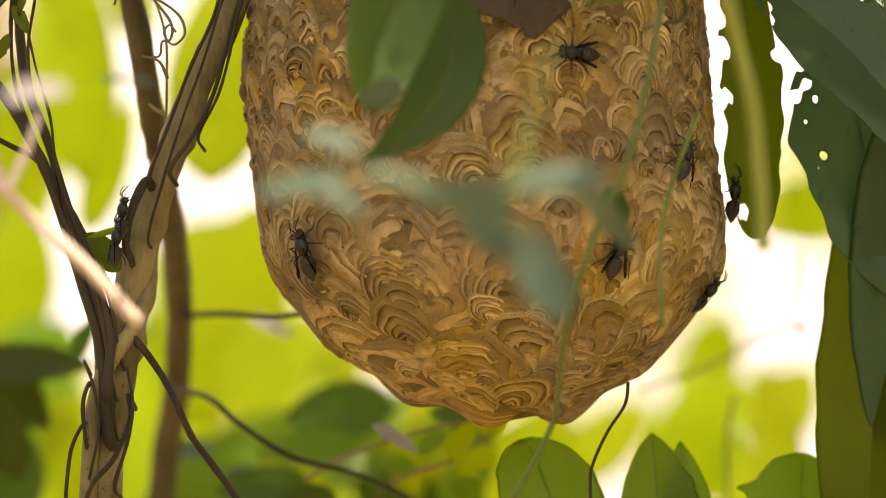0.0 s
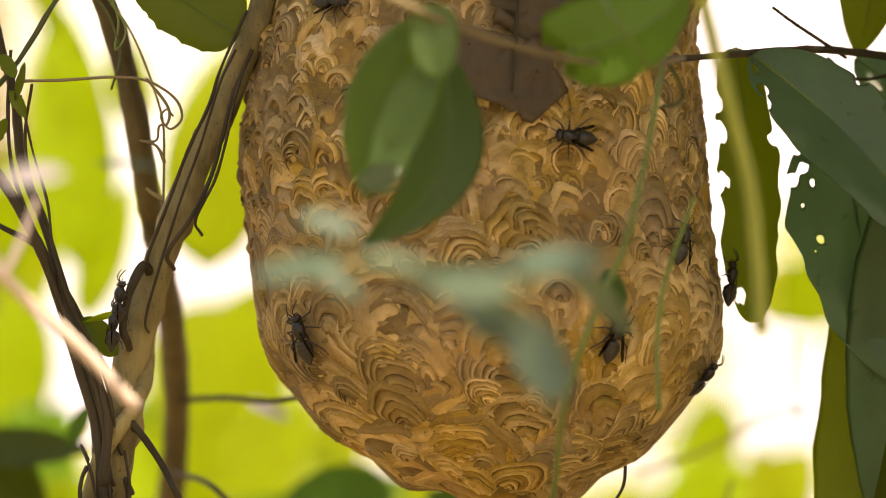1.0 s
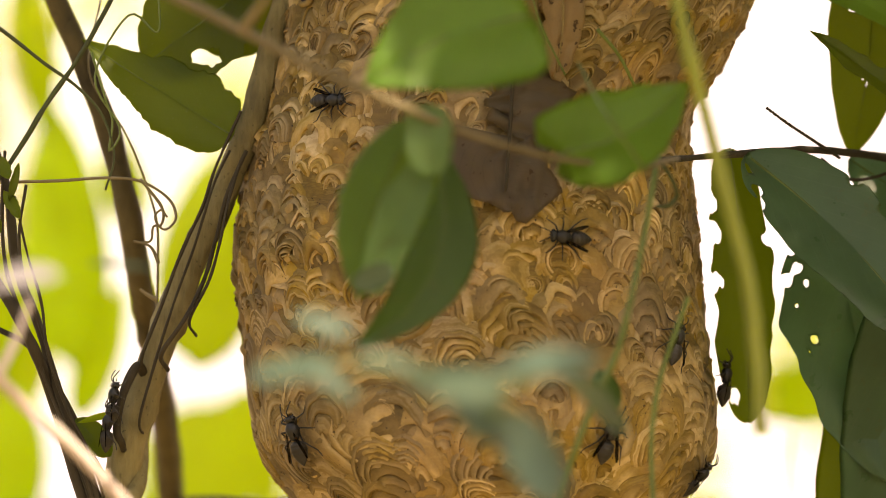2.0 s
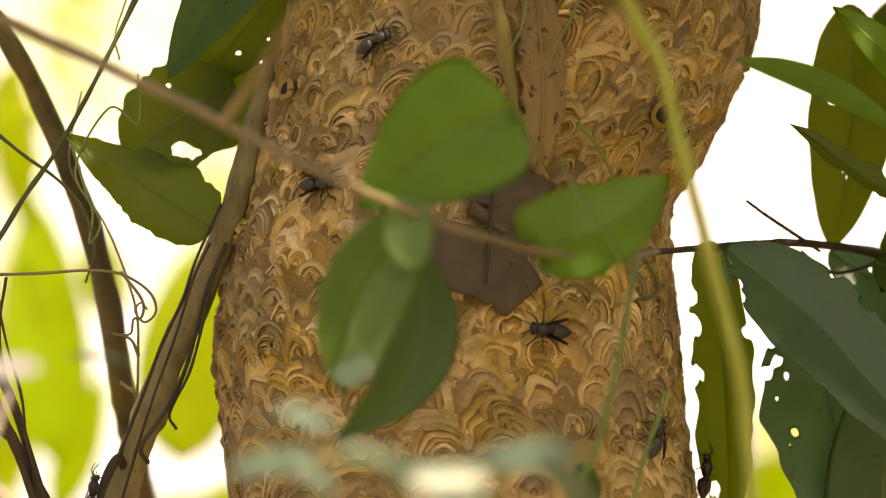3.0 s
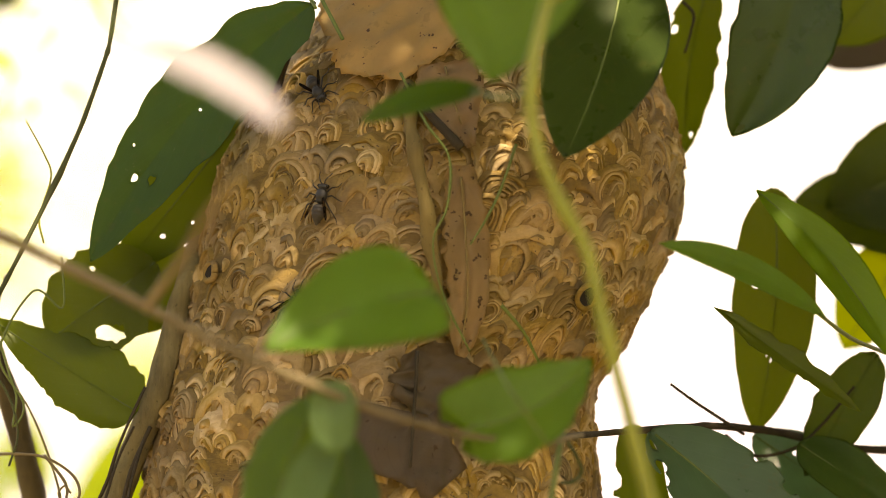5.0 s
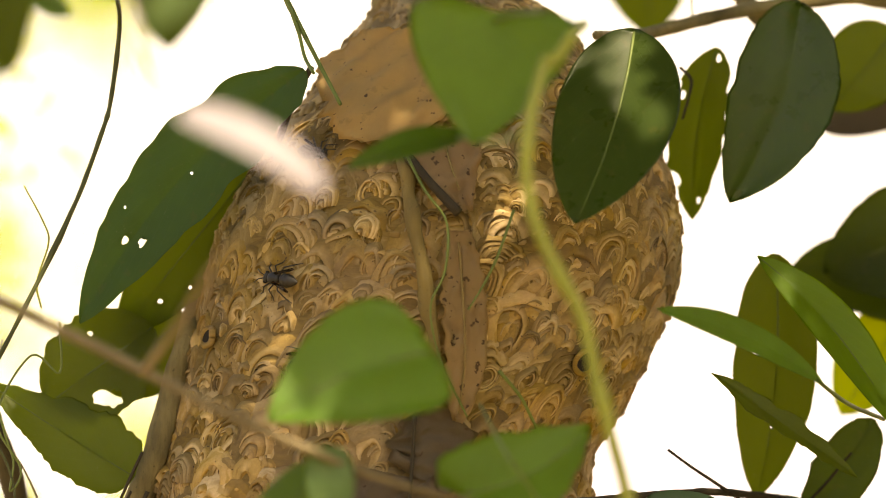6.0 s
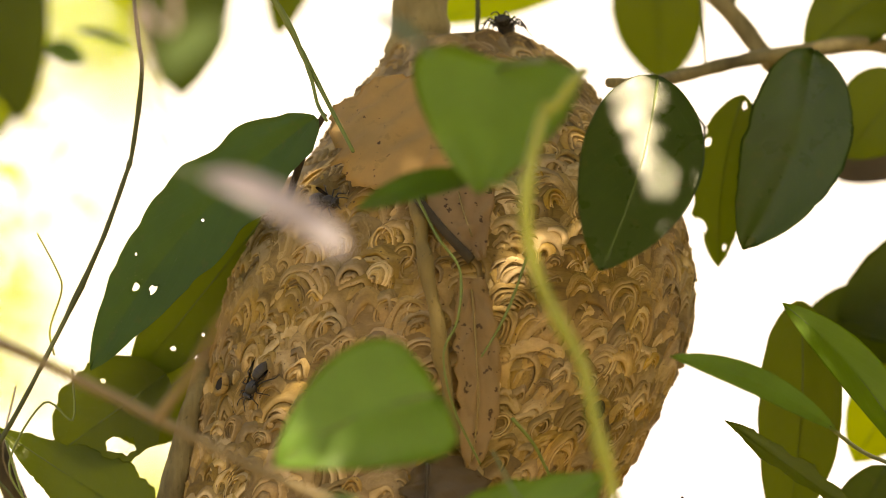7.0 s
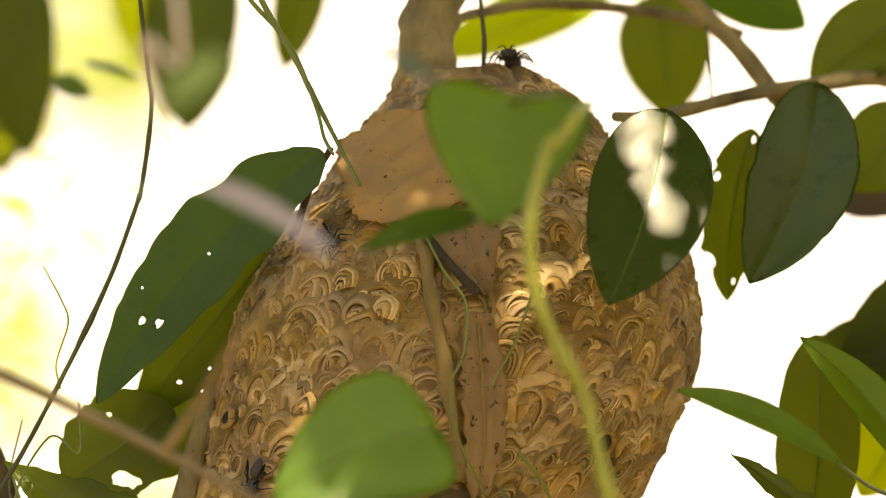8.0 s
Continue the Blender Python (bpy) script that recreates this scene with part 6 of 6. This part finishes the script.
    grow(ob, (0.1637, 1.5000, 1.6048), (0.1301, 1.5000, 1.5208), 0.05)
    grow(ob, (0.1856, 0.9000, 1.6316), (0.1749, 0.9000, 1.6674), 0.05)
    grow(ob, (0.2010, 0.8000, 1.6575), (0.1732, 0.8000, 1.6262), 0.04)
    grow(ob, (0.1631, 1.2000, 1.4379), (0.1514, 1.2000, 1.5155), 0.04)
    ob = bush((-0.75, 1.0, -0.05), 2.0)
    grow(ob, (-0.1259, 0.5000, 2.1245), (-0.1360, 0.5000, 2.0146), 0.060, LEAF_DEEP)
    grow(ob, (-0.1784, 0.9000, 2.2144), (-0.1784, 0.9000, 2.1324), 0.05)
    grow(ob, (-0.2364, 0.5000, 2.1245), (-0.2254, 0.5000, 1.9999), 0.050, LEAF_DEEP)
    grow(ob, (-0.2705, 0.8000, 2.1267), (-0.2601, 0.8000, 2.0406), 0.05, LEAF_OLIVE)
    grow(ob, (-0.2026, 0.4000, 2.0226), (-0.1797, 0.4000, 2.0147), 0.020, LEAF_MID)
    grow(ob, (-0.0608, 0.4000, 2.1020), (-0.0745, 0.4000, 2.0289), 0.030, LEAF_OLIVE)


def crown(name, spots, leaf_size, count, material, seed, flat=1.0, gaps=()):
    """Many small leaves round the given centres, as one mesh."""
    rng = np.random.default_rng(seed)
    V, Fc, U = [], [], []
    for (c, r) in spots:
        for _ in range(count):
            d = rng.normal(size=3)
            d = d / np.linalg.norm(d) * rng.random() ** 0.45
            p = np.array(c) + d * np.array([r, r, r * flat])
            a = rng.normal(size=3)
            a /= np.linalg.norm(a)
            b = np.cross(a, rng.normal(size=3))
            b /= np.linalg.norm(b)
            s = leaf_size * rng.uniform(0.6, 1.3)
            if any(np.linalg.norm(np.cross(p + a * s * 0.5 - np.array(g), np.array(SUN))) < gr + s * 0.5 for g, gr in gaps):
                continue
            k = len(V)
            nrm = np.cross(a, b) * s * 0.12
            V += [p, p + a * s * 0.35 + b * s * 0.25 + nrm, p + a * s, p + a * s * 0.35 - b * s * 0.25 + nrm]
            U += [(0, 0.5), (0.4, 1), (1, 0.5), (0.4, 0)]
            Fc += [(k, k + 1, k + 2), (k, k + 2, k + 3)]
    return make_mesh(name, [tuple(v) for v in V], Fc, U, material)


# openings in the crown through which the sun reaches leaves and nest
GAPS = (((-0.0566, -0.7000, 1.7585), 0.020), ((-0.1763, -0.3500, 1.5603), 0.006), ((-0.1561, -0.3300, 1.5374), 0.006), ((0.0894, -0.1238, 1.8965), -0.0230), ((0.0959, -0.1264, 1.8888), -0.0190), ((0.1023, -0.1289, 1.8812), -0.0175), ((0.1087, -0.1314, 1.8735), -0.0175), ((0.1151, -0.1340, 1.8659), -0.0175), ((0.1215, -0.1365, 1.8583), -0.0175), ((-0.1678, -0.6000, 1.6035), 0.015), ((-0.0113, -0.7000, 1.5581), 0.014), ((-0.0514, -0.3350, 1.6237), 0.009))


def make_light_bush():
    """Small sunlit leaves on a thin bush in the bright gap."""
    ob = thing("sunlit_bush", (-0.85, 0.75, -0.05), "thin bush of small sunlit yellow-green leaves", "bush")
    stem("stem", [(-0.85, 0.75, -0.05), (-0.8, 0.75, 1.2), (-0.3283, 0.7500, 1.9406), (-0.2870, 0.7500, 2.0810)], 0.004, 0.002, STEM_OLIVE, ob)
    spots = [((-0.2630, 0.7500, 1.9616), 0.03), ((-0.2462, 0.8000, 1.9979), 0.025), ((-0.2253, 0.7500, 2.0317), 0.03), ((-0.2566, 0.8000, 2.0621), 0.03), ((-0.2392, 0.8000, 1.9376), 0.025), ((-0.2664, 0.7500, 1.8989), 0.03), ((-0.2488, 0.7000, 2.0020), 0.02), ((-0.2035, 0.9000, 2.0145), 0.02), ((-0.2725, 0.7000, 1.8578), 0.03)]
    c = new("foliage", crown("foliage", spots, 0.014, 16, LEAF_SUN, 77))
    c.parent = ob
    c.location = -Vector(ob.location)
    tagged(c, "sparse small yellow-green leaves", kind="stuff")


def make_overhead_tree():
    """The unseen tree overhead whose crown keeps the sun off the nest."""
    ob = thing("shade_tree", (0.75, 0.15, -0.05), "leafy tree overhead shading the nest from the sun", "tree")
    stem("trunk", [(0.75, 0.15, -0.05), (0.76, 0.14, 1.0), (0.72, 0.1, 2.0), (0.55, -0.1, 2.75), (0.25, -0.35, 3.0)], 0.045, 0.02, BARK, ob, seg=12)
    stem("limb", [(0.6, -0.05, 2.6), (0.3, 0.1, 2.75), (-0.02, 0.15, 2.6), (-0.25, 0.1, 2.7)], 0.018, 0.008, BARK, ob)
    stem("limb", [(0.5, -0.15, 2.8), (0.2, -0.4, 2.85), (-0.25, -0.55, 2.5), (-0.5, -0.6, 2.6)], 0.018, 0.006, BARK, ob)
    spots = [((x, y, 2.72 + 0.1 * math.sin(7 * x + 5 * y)), 0.17) for x in (-0.15, 0.05, 0.25, 0.45, 0.65, 0.85) for y in (-1.02, -0.85, -0.68, -0.5, -0.32, -0.14, 0.05)]
    # an unseen low leafy bough, added beside the nest to shade its right flank
    stem("limb", [(0.74, 0.1, 1.7), (0.66, 0.05, 1.95), (0.6, -0.1, 2.1)], 0.014, 0.006, BARK, ob)
    spots += [((x + 0.08 * math.sin(9 * z + 14 * y), y + 0.06 * math.cos(11 * z), z + 0.05 * math.sin(20 * y)), 0.13 + 0.04 * math.sin(5 * z + 9 * y)) for x in (0.60, 0.80) for y in (-0.32, -0.05, 0.25) for z in (1.2, 1.5, 1.8, 2.1, 2.4)]
    c = new("crown", crown("crown", spots, 0.07, 230, LEAF_MID, 3, 0.6, GAPS))
    c.parent = ob
    c.location = -Vector(ob.location)
    tagged(c, "dense crown of green leaves", kind="stuff")


def make_litter():
    """Fallen leaves on the forest floor under the thicket."""
    rng = np.random.default_rng(9)
    V, Fc, U = [], [], []
    for _ in range(14000):
        r, a = 0.15 + 4.2 * rng.random() ** 0.7, rng.uniform(0, 2 * math.pi)
        x, y = r * math.cos(a), 0.3 + r * math.sin(a)
        z = 0.05 * noise.noise((x * 0.8, y * 0.8, 0)) - 0.03 + rng.uniform(0.002, 0.012)
        s, t, w = rng.uniform(0.03, 0.09), rng.uniform(0, 2 * math.pi), rng.uniform(0.2, 0.4)
        d, e = np.array((math.cos(t), math.sin(t), rng.uniform(-0.12, 0.12))), np.array((-math.sin(t), math.cos(t), rng.uniform(-0.25, 0.25)))
        p, k, up = np.array((x, y, z)), len(V), np.array((0, 0, rng.uniform(0.0, 0.012)))
        V += [p, p + d * s * 0.35 + e * s * w + up, p + d * s * 0.75 + e * s * w * 0.7 + up, p + d * s, p + d * s * 0.75 - e * s * w * 0.7 + up, p + d * s * 0.35 - e * s * w + up]
        U += [(0, 0.5), (0.35, 1), (0.75, 0.85), (1, 0.5), (0.75, 0.15), (0.35, 0)]
        Fc += [(k, k + 1, k + 2, k + 3), (k, k + 3, k + 4, k + 5)]
    tagged(new("leaf_litter", make_mesh("leaf_litter", [tuple(v) for v in V], Fc, U, LITTER)), "dry brown fallen leaves scattered on the ground", "leaf litter", kind="stuff")


def make_far_trees():
    rng = random.Random(21)
    for k, (x, y, h) in enumerate(((-1.9, 16, 6.0), (-1.55, 13, 5.2), (1.6, 20, 3.2), (4.4, 18, 5.0), (-7.5, 22, 6.0), (-0.6, 24, 2.6))):
        ob = thing("far_tree", (x, y, -0.05), "pale sunlit tree in the bright distance", "tree", "distant trees")
        stem("trunk", [(x, y, -0.05), (x + 0.1, y, h * 0.4), (x, y, h * 0.8)], 0.12, 0.05, BARK, ob)
        spots = [((x + rng.uniform(-1.2, 1.2), y + rng.uniform(-1, 1), h * rng.uniform(0.3, 1.0)), rng.uniform(0.3, 0.6)) for _ in range(14)]
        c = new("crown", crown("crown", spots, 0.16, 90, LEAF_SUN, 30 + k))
        c.parent = ob
        c.location = -Vector(ob.location)
        tagged(c, "loose yellow-green crown", kind="stuff")


make_ground()
make_litter()
make_backdrop()
nest = make_nest()
make_sapling()
make_slim_tree()
LONG = make_hanging_vine()
BIG = make_left_shrub()
RIGHT = make_right_shrub()
make_nest_branch()
make_dead_leaves()
FRONT = make_front_plants()
make_low_leaves()
make_back_bushes()
make_light_bush()
make_overhead_tree()
make_far_trees()

# ---- the wasps ----
first = make_wasp()
at_rest = [
    (wasp_pose((-0.0899, -0.1000, 1.5731)[0], (-0.0899, -0.1000, 1.5731)[2], -8), "black wasp with spread legs resting head up on the nest"),
    (wasp_pose((0.0307, -0.1000, 1.6604)[0], (0.0307, -0.1000, 1.6604)[2], -84), "black wasp standing crosswise on the nest paper"),
    (wasp_pose((0.0780, -0.1000, 1.6148)[0], (0.0780, -0.1000, 1.6148)[2], 30), "black wasp on the curving flank of the nest"),
    (wasp_pose((0.0473, -0.1000, 1.5719)[0], (0.0473, -0.1000, 1.5719)[2], 10), "black wasp behind a thin green creeper stem"),
    (free_pose((0.0887, -0.0200, 1.5572), (0.75, -0.2, -0.65), (0.55, 0, 0.75)), "black wasp clinging to the nest's lower edge"),
    (free_pose((0.1014, -0.0100, 1.6008), (1, -0.25, -0.1), (0.05, 0, 1)), "black wasp clinging to the nest's side edge"),
    (free_pose((-0.1738, -0.0450, 1.5894), (-0.9, -0.35, 0.1), (0.25, 0, 1)), "black wasp crawling up the sapling trunk"),
    (free_pose((-0.1764, -0.0450, 1.5770), (-0.9, -0.35, 0.1), (0.15, 0, 1)), "black wasp following another up the trunk"),
    (free_pose((0.0422, -0.0300, 1.9447), (0, 0.1, 1), (-0.15, -1, 0.1)), "black wasp on the very top of the nest"),
]
first.matrix_basis = at_rest[0][0]
tagged(first, at_rest[0][1])
for (m, text), size in zip(at_rest[1:], (0.86, 0.9, 0.95, 0.85, 0.9, 0.85, 0.85, 1.05)):
    tagged(copy_thing(first, m), text).scale = (size, size, size)
walker = tagged(copy_thing(first, at_rest[0][0]), "black wasp walking over the upper nest")
second = tagged(copy_thing(first, at_rest[0][0]), "black wasp climbing towards a green leaf")
for w in (walker, second):
    w.scale = (0.82, 0.82, 0.82)
shoulder = tagged(copy_thing(first, at_rest[0][0]), "dark wasp crawling down the nest's upper shoulder")
shoulder.scale = (0.8, 0.8, 0.8)
third = tagged(copy_thing(first, at_rest[0][0]), "black wasp coming round the nest's edge")


def swing(ob, rows):
    """Key a leaf about its base: rows of seconds, twist about its length, turn in its plane, nod, and a shift."""
    rest = ob.matrix_basis.copy()
    walk(ob, [(t, Matrix.Translation(shift) @ rest @ pose(0, 0, 0, twist, nod, turn)) for t, twist, turn, nod, shift in rows])


def motions():
    def crawl(ob, rows):
        walk(ob, [(t, wasp_pose(p[0], p[2], h)) for t, p, h in rows])
    crawl(walker, [(0.0, (-0.0491, -0.1000, 1.7897), 45), (2.8, (-0.0473, -0.1000, 1.7902), 48), (3.5, (-0.0418, -0.1000, 1.7956), 45), (4.0, (-0.0360, -0.1000, 1.7995), 30), (4.5, (-0.0337, -0.1000, 1.8031), 12), (5.0, (-0.0367, -0.1000, 1.8005), -4), (5.2, (-0.0388, -0.1000, 1.7989), -20),
                   (5.8, (-0.0491, -0.1000, 1.7969), -75), (6.3, (-0.0604, -0.1000, 1.7941), -115), (6.5, (-0.0647, -0.1000, 1.7894), -130), (6.9, (-0.0692, -0.1000, 1.7769), -160), (7.5, (-0.0748, -0.1000, 1.7559), -172), (8.0, (-0.0735, -0.1000, 1.7441), -185)])
    crawl(second, [(0.0, (-0.0780, -0.1000, 1.7227), 80), (2.8, (-0.0740, -0.1000, 1.7257), 80), (3.5, (-0.0670, -0.1000, 1.7354), 62), (4.0, (-0.0629, -0.1000, 1.7388), 50), (4.5, (-0.0529, -0.1000, 1.7513), 30), (5.0, (-0.0501, -0.1000, 1.7543), 25), (5.4, (-0.0440, -0.1000, 1.7584), 50), (8.0, (-0.0403, -0.1000, 1.7610), 60)])
    crawl(shoulder, [(0.0, (-0.0330, -0.0700, 1.8920), 170), (4.5, (-0.0330, -0.0700, 1.8920), 170), (4.8, (-0.0372, -0.0700, 1.8540), 150), (5.2, (-0.0396, -0.0700, 1.8548), 120), (6.4, (-0.0399, -0.0700, 1.8551), 95), (8.0, (-0.0420, -0.0700, 1.8530), 110)])
    walk(third, [(0.0, free_pose((-0.0924, 0.0900, 1.8077), (-1, 0.6, 0.1), (-0.1, -0.2, 1))), (6.9, free_pose((-0.0924, 0.0900, 1.8077), (-1, 0.6, 0.1), (-0.1, -0.2, 1))), (7.6, free_pose((-0.1019, 0.0300, 1.8035), (-1, 0.0, 0.1), (0.3, -0.2, 1))), (8.0, free_pose((-0.1013, 0.0000, 1.8044), (-1, -0.2, 0.1), (0.3, -0.1, 1)))])
    swing(FRONT["flap"], [(0.0, 8, 0, 0, (0, 0, 0)), (2.0, 0, 2, 0, (0, 0, 0)), (2.8, 30, 0, 15, (0, 0, 0)), (3.0, -4, 4, 30, (0, 0, 0)), (3.5, 50, -21, 0, (0.003, 0, 0.0)), (4.0, 48, -17, 0, (0.010, 0, 0.013)), (4.2, 28, -3, 0, (0, 0, 0)), (4.5, 10, 0, 0, (0, 0, 0)), (5.0, 22, -2, 0, (0, 0, 0)), (6.3, 4, 3, 0, (0, 0, 0.003)), (7.0, 2, 3, 0, (-0.003, 0, 0.004)), (8.0, 0, 3, 0, (-0.006, 0, 0.004))])
    swing(FRONT["vine"], [(t, 0, 0, 0, (dx, 0, 0)) for t, dx in ((0.0, 0.0), (1.5, 0.001), (2.8, 0.006), (3.5, 0.008), (4.5, 0.0078), (5.0, 0.0072), (6.5, 0.0045), (7.0, 0.001), (8.0, 0.0))])
    swing(FRONT["heart"], [(0.0, 0, 0, 0, (0.02, 0, 0)), (4.0, 0, 6, 0, (0.03, 0, 0.01)), (4.5, 0, 4, 0, (0.022, 0, 0.012)), (5.0, 0, 0, 0, (0.008, 0, 0.0)), (5.8, 0, 0, 0, (0.002, 0, 0)), (6.5, 0, 0, 0, (0.0, 0, 0.004)), (7.0, 0, 0, 0, (-0.002, 0, 0.0)), (8.0, 0, 0, 0, (0, 0, 0))])
    swing(FRONT["small"], [(0.0, 0, 0, 0, (0.004, 0, 0)), (4.0, 0, 10, 0, (0.008, 0, 0)), (4.5, -20, 8, 0, (0.006, 0, 0.004)), (5.0, 0, 0, 0, (0.006, 0, -0.008)), (6.5, 0, 0, 0, (0, 0, 0.003)), (8.0, 0, 0, 0, (0, 0, 0))])
    swing(FRONT["glint"], [(t, a, 0, 0, (0, 0, 0)) for t, a in ((0.0, -64), (0.2, -56), (0.4, -5), (0.5, 0), (0.6, -4), (0.75, -16), (1.1, -18), (1.3, -26), (1.4, -11), (1.5, -16), (1.7, -25), (2.8, -4), (8.0, -4))])
    swing(FRONT["tip"], [(t, a, 0, 0, (0, 0, 0)) for t, a in ((0.0, -64), (0.55, -62), (0.7, -4), (0.85, -8), (1.0, -60), (2.5, -62), (3.0, -22), (3.2, -5), (3.5, 0), (3.8, -3), (4.0, -8), (4.2, -24), (4.4, -60), (8.0, -62))])
    swing(LONG, [(t, 0, 0, 0, (dx, 0, 0)) for t, dx in ((0.0, -0.003), (3.0, -0.0055), (5.0, -0.0075), (6.5, -0.005), (7.5, -0.001), (8.0, -0.001))])
    swing(BIG, [(t, 0, a, 0, (dx, 0, 0)) for t, a, dx in ((0.0, 0, 0), (4.5, 0, 0), (5.2, 0, -0.0015), (6.3, -1, -0.0035), (8.0, -1, -0.004))])
    swing(RIGHT["waxy"], [(t, a, 0, 0, (dx, 0, 0)) for t, a, dx in ((0.0, 16, -0.0080), (5.2, 14, -0.0075), (6.5, 12, 0.0016), (6.8, 5, 0.0022), (7.0, 1, 0.0030), (7.5, 0, 0.0038), (8.0, 0, 0.0040))])
    swing(RIGHT["nibbled"], [(t, 0, 0, 0, (dx, 0, 0)) for t, dx in ((0.0, -0.0120), (5.0, -0.0120), (6.5, -0.0037), (7.0, -0.0012), (8.0, 0))])
    for name in ("hung", "arched"):
        swing(RIGHT[name], [(t, 0, 0, 0, (dx, 0, 0)) for t, dx in ((0.0, 0), (5.0, 0), (6.5, 0.0040), (7.2, 0.0085), (8.0, 0.0125))])
    swing(FRONT["pale"], [(0.0, 0, 0, 0, (0, 0, 0)), (4.5, 0, 4, 0, (-0.008, 0, -0.003)), (5.0, 0, 0, 0, (-0.018, 0, -0.002)), (5.8, 0, 0, 0, (-0.006, 0, -0.003)), (6.5, 0, 0, 0, (0.0, 0, 0)), (6.8, -2, 0, 0, (0.0, 0.03, 0)), (7.2, -6, 0, 0, (-0.001, 0.07, 0.004)), (8.0, -14, 0, 0, (-0.008, 0.08, 0.016))])


motions()
